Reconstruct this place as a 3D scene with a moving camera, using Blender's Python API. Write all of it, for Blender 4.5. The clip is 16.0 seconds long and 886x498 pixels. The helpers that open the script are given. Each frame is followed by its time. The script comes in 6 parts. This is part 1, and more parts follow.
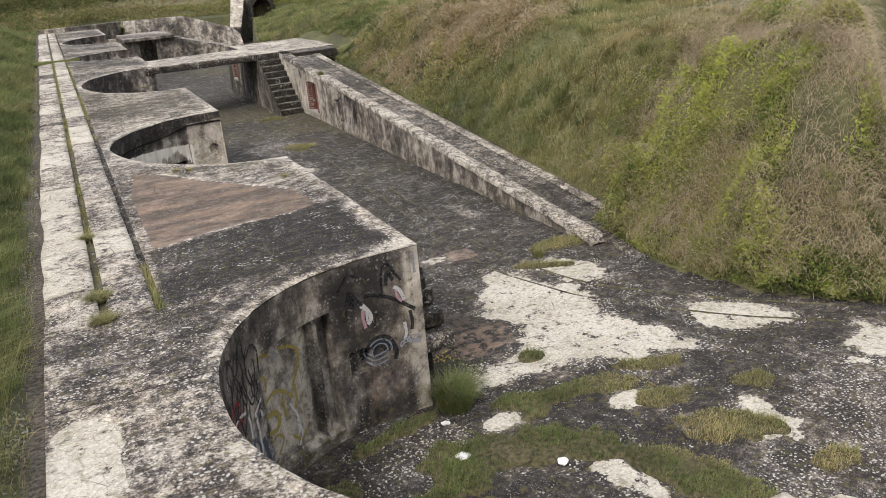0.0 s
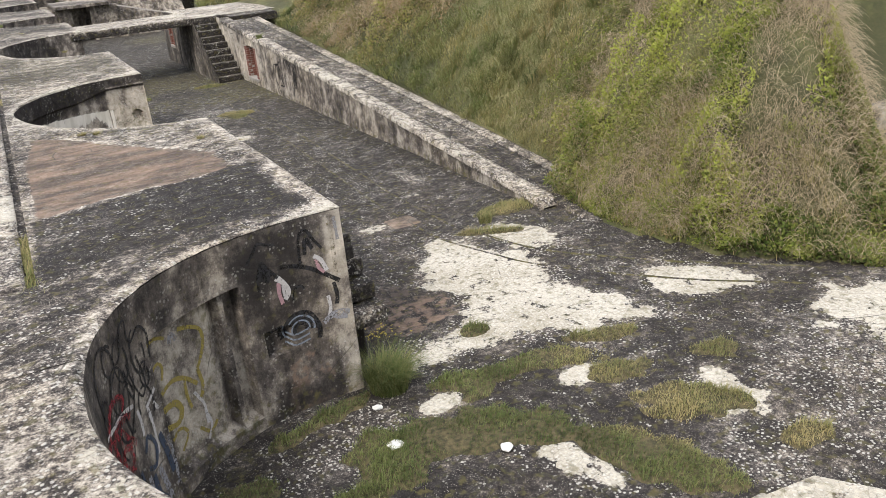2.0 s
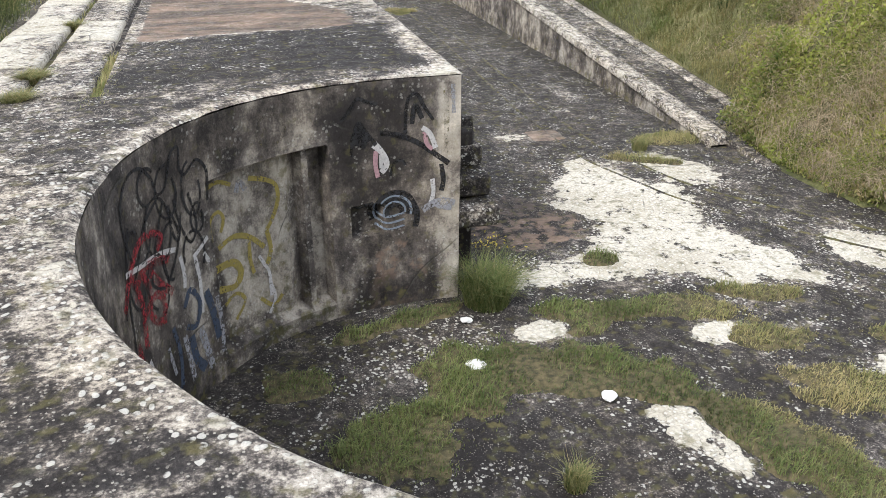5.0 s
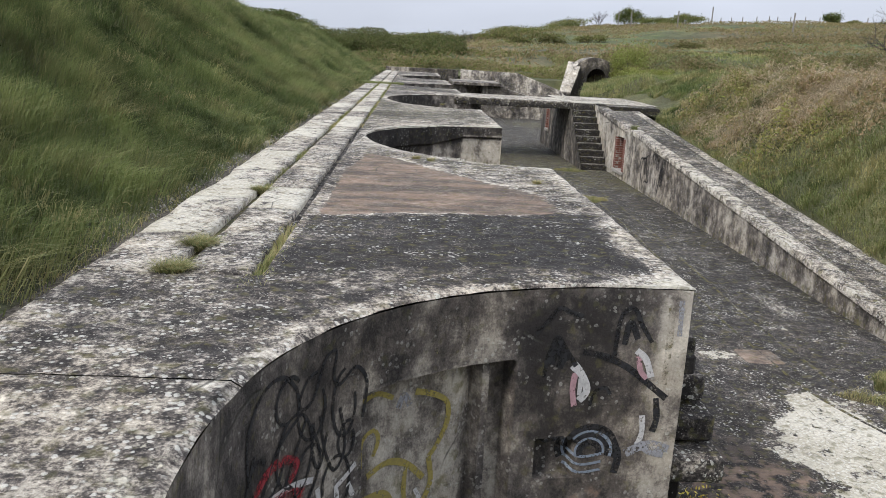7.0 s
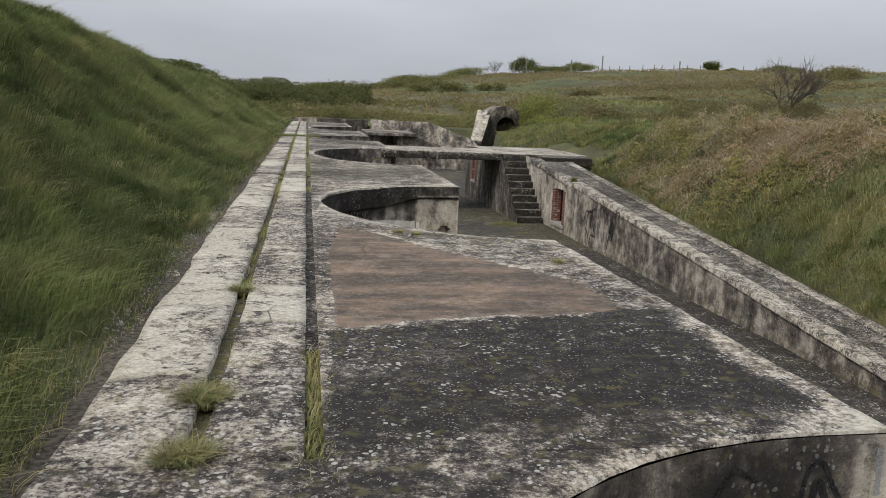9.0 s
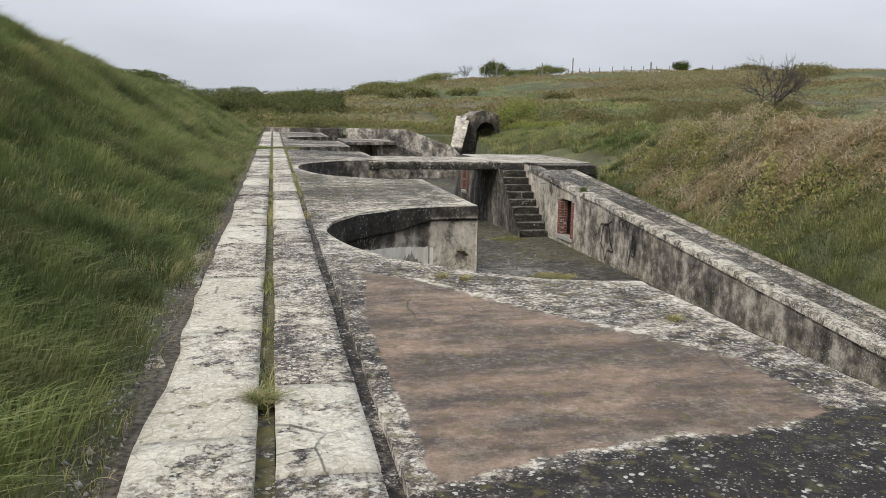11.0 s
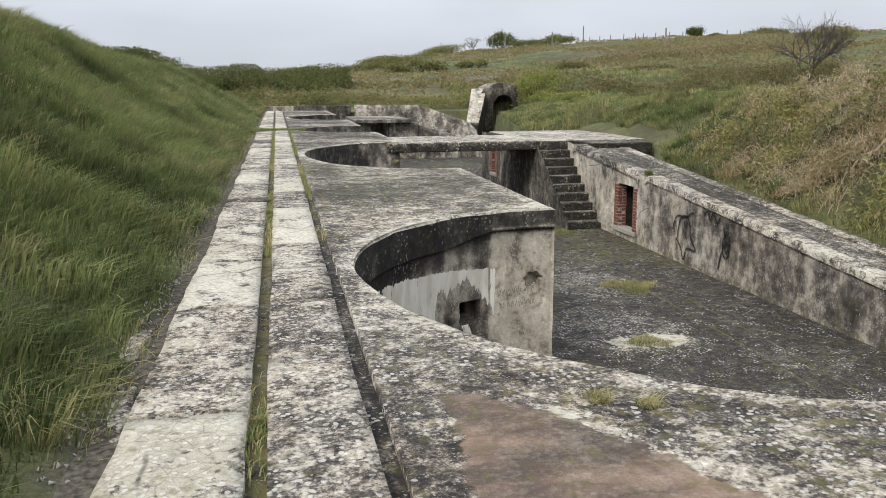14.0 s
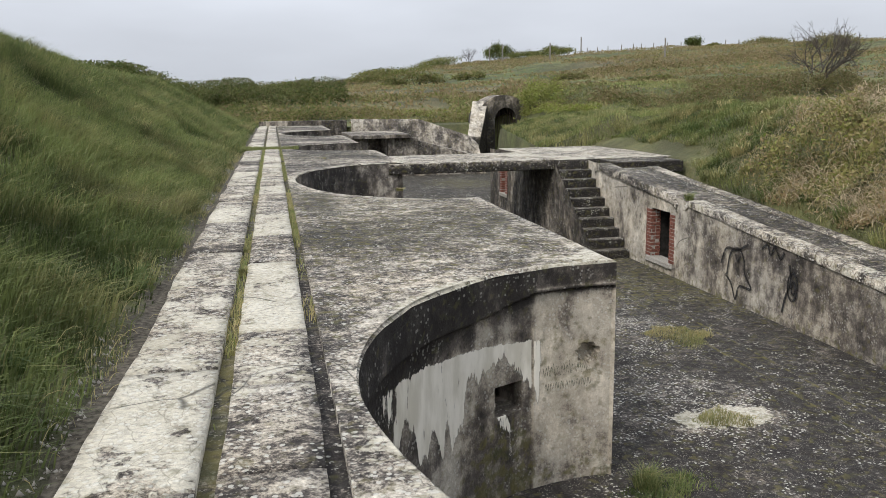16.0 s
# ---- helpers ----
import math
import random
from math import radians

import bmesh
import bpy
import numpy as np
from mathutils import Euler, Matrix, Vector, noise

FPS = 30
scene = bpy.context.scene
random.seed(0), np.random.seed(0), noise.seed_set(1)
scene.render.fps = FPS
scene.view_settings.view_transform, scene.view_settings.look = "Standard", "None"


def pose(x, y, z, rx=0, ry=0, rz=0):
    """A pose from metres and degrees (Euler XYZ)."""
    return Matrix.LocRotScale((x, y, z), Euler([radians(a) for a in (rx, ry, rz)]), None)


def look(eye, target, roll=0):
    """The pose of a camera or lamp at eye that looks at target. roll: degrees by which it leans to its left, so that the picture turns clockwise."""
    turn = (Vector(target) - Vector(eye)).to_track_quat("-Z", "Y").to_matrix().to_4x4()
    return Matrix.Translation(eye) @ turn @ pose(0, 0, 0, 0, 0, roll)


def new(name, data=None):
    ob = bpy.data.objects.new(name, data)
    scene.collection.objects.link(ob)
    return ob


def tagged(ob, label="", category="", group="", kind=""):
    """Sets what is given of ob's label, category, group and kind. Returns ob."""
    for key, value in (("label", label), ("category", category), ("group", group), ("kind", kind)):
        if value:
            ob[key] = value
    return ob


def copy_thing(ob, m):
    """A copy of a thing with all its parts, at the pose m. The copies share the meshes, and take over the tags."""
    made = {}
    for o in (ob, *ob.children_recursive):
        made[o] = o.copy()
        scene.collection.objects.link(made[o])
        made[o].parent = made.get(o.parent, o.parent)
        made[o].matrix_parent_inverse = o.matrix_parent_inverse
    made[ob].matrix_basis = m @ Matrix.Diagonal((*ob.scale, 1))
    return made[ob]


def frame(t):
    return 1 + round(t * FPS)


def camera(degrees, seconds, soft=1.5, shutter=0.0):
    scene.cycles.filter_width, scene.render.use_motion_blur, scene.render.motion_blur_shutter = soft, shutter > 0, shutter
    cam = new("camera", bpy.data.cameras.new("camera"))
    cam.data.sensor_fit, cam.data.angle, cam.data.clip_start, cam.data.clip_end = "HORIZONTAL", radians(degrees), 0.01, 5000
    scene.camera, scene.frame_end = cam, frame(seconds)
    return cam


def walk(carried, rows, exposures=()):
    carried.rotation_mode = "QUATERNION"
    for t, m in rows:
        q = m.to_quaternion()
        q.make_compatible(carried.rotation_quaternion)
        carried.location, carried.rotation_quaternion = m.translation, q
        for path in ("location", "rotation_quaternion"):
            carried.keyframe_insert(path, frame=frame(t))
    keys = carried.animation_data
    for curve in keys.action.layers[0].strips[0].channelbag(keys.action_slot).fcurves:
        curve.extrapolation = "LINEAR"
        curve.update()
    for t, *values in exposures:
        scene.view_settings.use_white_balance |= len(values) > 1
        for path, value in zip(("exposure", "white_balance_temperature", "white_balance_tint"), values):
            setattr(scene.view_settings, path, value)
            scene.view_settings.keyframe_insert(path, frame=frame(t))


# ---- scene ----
cam = camera(58.1, 16.0, soft=0.75)
PATH = [
    (0, (0.132, 0.161, 3.075), (0.898, 1.873, 2.381), -5.1),
    (0.5, (0.284, 0.273, 2.995), (1.04, 1.986, 2.292), -5.5),
    (1, (0.439, 0.472, 2.869), (1.205, 2.173, 2.149), -5.1),
    (1.5, (0.669, 0.664, 2.695), (1.422, 2.351, 1.929), -5.0),
    (2, (0.812, 0.866, 2.571), (1.65, 2.514, 1.808), -5.3),
    (2.5, (1.0, 1.015, 2.414), (1.819, 2.663, 1.631), -4.9),
    (3, (1.14, 1.13, 2.303), (1.937, 2.741, 1.425), -4.2),
    (3.2, (1.199, 1.235, 2.208), (2.004, 2.818, 1.288), -3.6),
    (5.3, (1.548, 1.888, 1.529), (1.886, 3.67, 0.686), 0.8),
    (5.5, (1.594, 1.981, 1.512), (1.835, 3.797, 0.709), 1.1),
    (6, (1.595, 2.203, 1.464), (1.753, 4.095, 0.836), 3.0),
    (6.5, (1.547, 2.668, 1.392), (1.703, 4.601, 0.904), 3.6),
    (7, (1.445, 3.131, 1.407), (1.541, 5.072, 0.933), 3.0),
    (7.5, (1.216, 3.48, 1.411), (1.327, 5.421, 0.945), 2.1),
    (8, (0.982, 3.881, 1.418), (1.165, 5.825, 0.984), 1.9),
    (8.5, (0.741, 4.388, 1.47), (0.977, 6.341, 1.11), 2.5),
    (9, (0.471, 4.825, 1.474), (0.812, 6.765, 1.124), 2.4),
    (11.5, (0.056, 7.641, 1.482), (0.469, 9.573, 1.166), 1.0),
    (12, (0.061, 8.225, 1.523), (0.445, 10.167, 1.235), 0.9),
    (12.5, (0.058, 8.756, 1.496), (0.446, 10.692, 1.175), 0.1),
    (13, (0.018, 9.389, 1.446), (0.384, 11.324, 1.099), -0.5),
    (13.5, (0.052, 10.121, 1.423), (0.426, 12.049, 1.046), -0.7),
    (14, (0.147, 10.773, 1.426), (0.538, 12.694, 1.03), -0.4),
    (14.5, (0.236, 11.354, 1.502), (0.574, 13.291, 1.137), -0.6),
    (15, (0.328, 11.962, 1.482), (0.661, 13.902, 1.128), -1.0),
    (15.5, (0.35, 12.565, 1.464), (0.687, 14.501, 1.091), -1.0),
    (16, (0.335, 13.098, 1.473), (0.735, 15.023, 1.106), -0.9),
]
walk(cam, [(t, look(eye, target, roll)) for t, eye, target, roll in PATH], [(0, 0.16, 6500, 15), (1, 0.3, 6500, 15), (2, 0.4, 6450, 14), (3.2, 0.5, 6400, 14), (5.5, 0.62, 6150, 12), (6, 0.9, 6150, 12), (6.5, 0.4, 6150, 12), (7, 0.22, 6100, 12), (8, 0.34, 6200, 11), (8.5, 0.05, 6250, 11), (9, -0.27, 6400, 11), (11.5, 0.08, 6350, 10), (12.5, 0.0, 6350, 10), (13.5, 0.12, 6350, 10), (14, 0.2, 6350, 10), (15, 0.04, 6350, 10), (15.5, -0.02, 6350, 10), (16, 0.12, 6350, 10)])

# ---- light ----
world = bpy.data.worlds.new("overcast_sky")
scene.world = world
world.use_nodes = True
wn, wl = world.node_tree.nodes, world.node_tree.links
SUN_EL, SUN_AZ = 46.0, 232.0
sky = wn.new("ShaderNodeTexSky")
sky.sky_type, sky.sun_disc = "NISHITA", False
sky.sun_elevation, sky.sun_rotation = radians(SUN_EL), radians(SUN_AZ)
sky.air_density, sky.dust_density, sky.ozone_density = 1.0, 6.0, 1.0
# cloud cover: the sky's own light, greyed, with soft cloud banks
grey = wn.new("ShaderNodeRGBToBW")
wl.new(sky.outputs[0], grey.inputs[0])
wtc = wn.new("ShaderNodeTexCoord")
wmap = wn.new("ShaderNodeMapping")
wmap.inputs["Scale"].default_value = (1.0, 1.0, 3.5)
wl.new(wtc.outputs["Generated"], wmap.inputs["Vector"])
cloud = wn.new("ShaderNodeTexNoise")
cloud.inputs["Scale"].default_value, cloud.inputs["Detail"].default_value = 1.6, 6.0
wl.new(wmap.outputs[0], cloud.inputs["Vector"])
cramp = wn.new("ShaderNodeMapRange")
cramp.inputs["From Min"].default_value, cramp.inputs["From Max"].default_value = 0.3, 0.7
cramp.inputs["To Min"].default_value, cramp.inputs["To Max"].default_value = 0.82, 1.12
wl.new(cloud.outputs["Fac"], cramp.inputs["Value"])
# an overcast dome: brighter overhead than at the horizon
sepw = wn.new("ShaderNodeSeparateXYZ")
wl.new(wtc.outputs["Generated"], sepw.inputs[0])
dome = wn.new("ShaderNodeMapRange")
dome.inputs["From Min"].default_value, dome.inputs["From Max"].default_value = 0.0, 1.0
dome.inputs["To Min"].default_value, dome.inputs["To Max"].default_value = 7.6, 19.0
wl.new(sepw.outputs[2], dome.inputs["Value"])
even = wn.new("ShaderNodeMix")
even.data_type = "FLOAT"
even.inputs[0].default_value = 0.85
wl.new(dome.outputs[0], even.inputs[3])
wl.new(grey.outputs[0], even.inputs[2])
mulc = wn.new("ShaderNodeMath")
mulc.operation = "MULTIPLY"
wl.new(even.outputs[0], mulc.inputs[0])
wl.new(cramp.outputs[0], mulc.inputs[1])
tintc = wn.new("ShaderNodeMix")
tintc.data_type, tintc.blend_type = "RGBA", "MULTIPLY"
tintc.inputs[0].default_value = 1.0
tintc.inputs[7].default_value = (0.945, 0.985, 1.06, 1)
wl.new(mulc.outputs[0], tintc.inputs[6])
wl.new(tintc.outputs[2], wn["Background"].inputs["Color"])
wn["Background"].inputs["Strength"].default_value = 0.085
sun = new("sun", bpy.data.lights.new("sun", "SUN"))
sun.data.energy, sun.data.angle, sun.data.color = 2.2, radians(16), (1.0, 0.94, 0.85)
sun.matrix_world = look((0, 0, 60), (60 * math.sin(radians(SUN_AZ)) * -math.cos(radians(SUN_EL)), 60 * math.cos(radians(SUN_AZ)) * -math.cos(radians(SUN_EL)), 60 - 60 * math.sin(radians(SUN_EL))))


# ---- materials ----
class Nodes:
    """A small builder of node materials."""

    def __init__(self, name, rough=0.9):
        self.mat = bpy.data.materials.new(name)
        self.mat.use_nodes = True
        self.n, self.l = self.mat.node_tree.nodes, self.mat.node_tree.links
        self.bsdf = self.n["Principled BSDF"]
        self.bsdf.inputs["Roughness"].default_value = rough
        self.bsdf.inputs["Specular IOR Level"].default_value = 0.3
        geo = self.n.new("ShaderNodeNewGeometry")
        self.pos, self.island = geo.outputs["Position"], geo.outputs["Random Per Island"]
        self.rand = self.n.new("ShaderNodeObjectInfo").outputs["Random"]

    def put(self, sock, value):
        if isinstance(value, bpy.types.NodeSocket):
            self.l.new(value, sock)
        elif isinstance(value, tuple) and len(value) == 3 and sock.type == "RGBA":
            sock.default_value = (*value, 1)
        else:
            sock.default_value = value

    def noise(self, scale, detail=4.0, stretch=(1, 1, 1), rough=0.55):
        m = self.n.new("ShaderNodeMapping")
        self.l.new(self.pos, m.inputs["Vector"])
        m.inputs["Scale"].default_value = stretch
        t = self.n.new("ShaderNodeTexNoise")
        self.l.new(m.outputs[0], t.inputs["Vector"])
        t.inputs["Scale"].default_value, t.inputs["Detail"].default_value, t.inputs["Roughness"].default_value = scale, detail, rough
        return t.outputs["Fac"]

    def cells(self, scale, feature="F1"):
        t = self.n.new("ShaderNodeTexVoronoi")
        t.feature = feature
        warp = self.n.new("ShaderNodeTexNoise")
        warp.inputs["Scale"].default_value = scale * 0.6
        self.l.new(self.pos, warp.inputs["Vector"])
        add = self.n.new("ShaderNodeVectorMath")
        add.operation = "MULTIPLY_ADD"
        self.l.new(warp.outputs["Color"], add.inputs[0])
        add.inputs[1].default_value = (0.9 / scale,) * 3
        self.l.new(self.pos, add.inputs[2])
        self.l.new(add.outputs[0], t.inputs["Vector"])
        t.inputs["Scale"].default_value = scale
        return t.outputs["Distance"]

    def attr(self, name):
        a = self.n.new("ShaderNodeAttribute")
        a.attribute_name = name
        s = self.n.new("ShaderNodeSeparateColor")
        self.l.new(a.outputs["Color"], s.inputs[0])
        return a.outputs["Color"], s.outputs[0], s.outputs[1], s.outputs[2], a.outputs["Alpha"]

    def math(self, op, a, b=0.0):
        m = self.n.new("ShaderNodeMath")
        m.operation = op
        self.put(m.inputs[0], a)
        self.put(m.inputs[1], b)
        return m.outputs[0]

    def span(self, value, a, b, lo=0.0, hi=1.0):
        m = self.n.new("ShaderNodeMapRange")
        m.interpolation_type = "SMOOTHSTEP"
        self.put(m.inputs["Value"], value)
        for key, v in (("From Min", a), ("From Max", b), ("To Min", lo), ("To Max", hi)):
            self.put(m.inputs[key], v)
        return m.outputs[0]

    def mix(self, fac, a, b, blend="MIX"):
        m = self.n.new("ShaderNodeMix")
        m.data_type, m.blend_type = "RGBA", blend
        self.put(m.inputs[0], fac)
        self.put(m.inputs[6], a)
        self.put(m.inputs[7], b)
        return m.outputs[2]

    def bump(self, height, strength=0.5, distance=0.02, before=None):
        b = self.n.new("ShaderNodeBump")
        self.put(b.inputs["Height"], height)
        b.inputs["Strength"].default_value, b.inputs["Distance"].default_value = strength, distance
        if before is not None:
            self.l.new(before, b.inputs["Normal"])
        return b.outputs[0]

    def done(self, colour, normal=None, rough=None):
        self.put(self.bsdf.inputs["Base Color"], colour)
        if normal is not None:
            self.l.new(normal, self.bsdf.inputs["Normal"])
        if rough is not None:
            self.put(self.bsdf.inputs["Roughness"], rough)
        return self.mat


def concrete(name, wall=False, wet=False):
    """Old concrete. The mesh's 'cover' carries white lichen, black crust and painted shade, red-brown wash and (alpha)
    moss.
    """
    k = Nodes(name)
    _, white, black, red, moss = k.attr("cover")
    broad, fine, grit = k.noise(0.9, 5), k.noise(7, 6), k.noise(62, 4, (1, 1, 1), 0.65)
    if wall:
        mott = k.math("ADD", k.math("MULTIPLY", k.noise(2.2, 9, (1, 1, 0.4), 0.66), 0.55), k.math("MULTIPLY", k.noise(5, 10, (1, 1, 1), 0.7), 0.45))
        gain = 2.4
    else:
        mott = k.math("ADD", k.math("MULTIPLY", k.noise(2.6, 12, (1, 1, 1), 0.74), 0.4), k.math("ADD", k.math("MULTIPLY", k.noise(12, 8, (1, 1, 1), 0.75), 0.38), k.math("MULTIPLY", k.noise(33, 5, (1, 1, 1), 0.7), 0.22)))
        gain = 4.8
    lean = k.math("MULTIPLY", k.math("MINIMUM", k.math("SUBTRACT", white, black), 0.9 if wall else 0.16), 0.62)
    if wet:
        lean, gain = k.math("SUBTRACT", k.math("MULTIPLY", lean, 0.4), 0.18), 3.6
    v = k.math("ADD", k.math("ADD", k.math("MULTIPLY", k.math("SUBTRACT", mott, 0.5), gain), 0.47), lean)
    v = k.math("ADD", v, k.math("MULTIPLY", k.math("SUBTRACT", grit, 0.5), 0.3 if wall else 0.75))
    ramp = k.n.new("ShaderNodeValToRGB")
    stops = ((0.0, (0.017, 0.015, 0.0145)), (0.26, (0.037, 0.034, 0.032)), (0.43, (0.105, 0.095, 0.086)), (0.54, (0.20, 0.184, 0.162)), (0.62, (0.33, 0.308, 0.265)), (0.8, (0.47, 0.445, 0.385)), (1.0, (0.70, 0.67, 0.595)))
    el = ramp.color_ramp.elements
    while len(el) < len(stops):
        el.new(0.5)
    for e, (p, c) in zip(el, stops):
        e.position, e.color = p, (*c, 1)
    k.l.new(v, ramp.inputs["Fac"])
    base = ramp.outputs["Color"]
    warm = k.mix(k.span(broad, 0.35, 0.65), (1.07, 1.0, 0.92), (1.02, 0.985, 0.965))
    base = k.mix(1.0, base, warm, "MULTIPLY")
    if not wall:
        # pale crust in crisp flakes, with hairline crazing
        flake = k.math("ADD", k.math("MULTIPLY", k.noise(4.2, 7, (1, 1, 1), 0.6), 0.62), k.math("MULTIPLY", k.noise(17, 5, (1, 1, 1), 0.6), 0.38))
        crust = k.span(k.math("SUBTRACT", k.math("MINIMUM", k.math("ADD", k.math("MULTIPLY", k.math("SUBTRACT", white, black), 0.36), 0.3), 0.585), flake), -0.018, 0.022)
        craze = k.span(k.cells(7.5, "DISTANCE_TO_EDGE"), 0.004, 0.03, 0.55, 1.0)
        pale = k.mix(k.span(k.noise(1.3, 6), 0.35, 0.65), (0.53, 0.485, 0.38), (0.68, 0.635, 0.525))
        pale = k.mix(k.span(k.noise(26, 6, (1, 1, 1), 0.7), 0.36, 0.6, 0.5, 0.0), pale, (0.25, 0.235, 0.2))
        pale = k.mix(1.0, pale, k.mix(craze, (0.3, 0.28, 0.25), (1.0, 1.0, 1.0)), "MULTIPLY")
        base = k.mix(k.math("MULTIPLY", crust, 0.9), base, pale)
    red_m = k.math("MULTIPLY", k.span(k.math("SUBTRACT", red, k.span(fine, 0.3, 0.7, 0.25, 0.75)), -0.12, 0.12), 0.82)
    rust = k.mix(k.span(k.noise(1.25, 9, (0.75, 1.7, 1), 0.68), 0.4, 0.64), (0.08, 0.061, 0.049), (0.27, 0.185, 0.132))
    base = k.mix(red_m, base, rust)
    # lichen rosettes
    speck = k.cells(24.0)
    spots = k.span(speck, 0.36, 0.29)
    spots = k.math("MULTIPLY", spots, k.span(k.math("SUBTRACT", white, k.span(k.noise(3.5, 8, (1, 1, 1), 0.7), 0.36, 0.64)), -0.3, 0.05))
    spots = k.math("MULTIPLY", spots, k.math("SUBTRACT", 1.0, red_m))
    base = k.mix(k.math("MULTIPLY", spots, 0.3 if wall else 0.7), base, (0.66, 0.64, 0.57))
    if not wall:
        dust = k.math("MULTIPLY", k.span(k.cells(46.0), 0.27, 0.2), k.span(k.noise(5.5, 6, (1, 1, 1), 0.7), 0.42, 0.6))
        base = k.mix(k.math("MULTIPLY", dust, k.math("MULTIPLY", k.math("SUBTRACT", 1.0, red_m), 0.6)), base, (0.5, 0.47, 0.4))
    moss_m = k.span(k.math("SUBTRACT", moss, k.span(k.noise(11, 6), 0.3, 0.7)), -0.3, 0.3)
    base = k.mix(k.math("MULTIPLY", moss_m, 0.75), base, k.mix(k.span(fine, 0.3, 0.7), (0.06, 0.062, 0.02), (0.16, 0.14, 0.05)))
    crack = k.cells(0.8, "DISTANCE_TO_EDGE")
    cm = k.math("MULTIPLY", k.span(crack, 0.0, 0.009, 1.0, 0.0), k.span(broad, 0.52, 0.62))
    base = k.mix(k.math("MULTIPLY", cm, 0.8), base, (0.05, 0.048, 0.04))
    height = k.math("ADD", k.math("MULTIPLY", grit, 0.3), k.math("ADD", k.math("MULTIPLY", mott, 1.2), k.math("MULTIPLY", spots, 0.15)))
    if not wall:
        height = k.math("ADD", height, k.math("MULTIPLY", crust, 0.35))
    n = k.bump(height, 1.0, 0.03)
    n = k.bump(k.math("SUBTRACT", 1.0, cm), 0.5, 0.01, n)
    return k.done(base, n, k.span(fine, 0.3, 0.7, 0.72, 0.97))


def blades(name, a, b, c):
    """Grass and leaves: three tints and a darkening, partly painted shade, by each blade's own 'tint', and light let
    through the blade.
    """
    k = Nodes(name, 0.6)
    _, t, dry, dark, _ = k.attr("tint")
    col = k.mix(t, a, b)
    col = k.mix(dry, col, c)
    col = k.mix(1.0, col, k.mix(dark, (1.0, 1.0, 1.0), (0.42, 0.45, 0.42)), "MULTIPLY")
    k.bsdf.inputs["Specular IOR Level"].default_value = 0.25
    k.put(k.bsdf.inputs["Base Color"], col)
    thin = k.n.new("ShaderNodeBsdfTranslucent")
    k.l.new(col, thin.inputs["Color"])
    both = k.n.new("ShaderNodeMixShader")
    both.inputs[0].default_value = 0.4
    k.l.new(k.bsdf.outputs[0], both.inputs[1])
    k.l.new(thin.outputs[0], both.inputs[2])
    k.l.new(both.outputs[0], k.n["Material Output"].inputs["Surface"])
    return k.mat


def turf():
    k = Nodes("turf")
    _, dry, brown, bare, _ = k.attr("cover")
    a, b = k.noise(0.35, 6), k.noise(5, 7)
    col = k.mix(k.span(a, 0.35, 0.65), (0.07, 0.10, 0.03), (0.15, 0.17, 0.055))
    col = k.mix(k.math("MULTIPLY", dry, k.span(b, 0.3, 0.7, 0.4, 1.0)), col, (0.30, 0.255, 0.13))
    col = k.mix(k.math("MULTIPLY", brown, k.span(b, 0.3, 0.6, 0.3, 1.0)), col, (0.17, 0.125, 0.08))
    col = k.mix(k.math("MULTIPLY", bare, k.span(b, 0.35, 0.6)), col, (0.12, 0.105, 0.085))
    far = k.noise(0.22, 9, (1, 1, 1), 0.7)
    col = k.mix(k.span(far, 0.4, 0.58, 0.0, 0.75), col, (0.055, 0.055, 0.03))
    col = k.mix(k.span(k.noise(22, 5), 0.35, 0.7, 0.0, 0.45), col, (0.035, 0.045, 0.018))
    return k.done(col, k.bump(k.math("ADD", b, k.noise(30, 4)), 0.9, 0.06))


def plain(name, a, b, scale=12, rough=0.85, bump=0.4, metal=0.0):
    k = Nodes(name, rough)
    f = k.noise(scale, 6)
    k.bsdf.inputs["Metallic"].default_value = metal
    col = k.mix(k.span(f, 0.3, 0.7), a, b)
    return k.done(col, k.bump(k.math("ADD", f, k.noise(scale * 7, 3)), bump, 0.01))


M_DECK, M_WALL, M_FLOOR = concrete("weathered_concrete"), concrete("stained_wall_concrete", True), concrete("wet_floor_concrete", False, True)
M_TURF = turf()
M_GRASS = blades("grass_blades", (0.09, 0.135, 0.045), (0.235, 0.28, 0.095), (0.56, 0.46, 0.235))
M_LEAF = blades("bramble_leaves", (0.085, 0.14, 0.03), (0.42, 0.46, 0.10), (0.40, 0.29, 0.17))
M_STRAW = blades("dead_straw", (0.28, 0.19, 0.13), (0.42, 0.30, 0.19), (0.62, 0.51, 0.35))
# near-black colour that stands in for the shade inside openings
M_SHADE = plain("interior_shade", (0.012, 0.011, 0.01), (0.03, 0.028, 0.025))
M_BRICK = plain("red_brick", (0.11, 0.04, 0.03), (0.24, 0.10, 0.07), 18)
M_MORTAR = plain("lime_mortar", (0.25, 0.23, 0.2), (0.38, 0.36, 0.32), 30)
M_BARK = plain("grey_bark", (0.05, 0.042, 0.035), (0.12, 0.105, 0.09), 20)
M_IRON = plain("rusted_iron", (0.02, 0.017, 0.015), (0.07, 0.045, 0.03), 25, 0.7, 0.5, 0.4)
M_WOOD = plain("grey_wood", (0.16, 0.145, 0.125), (0.28, 0.26, 0.23), 14)


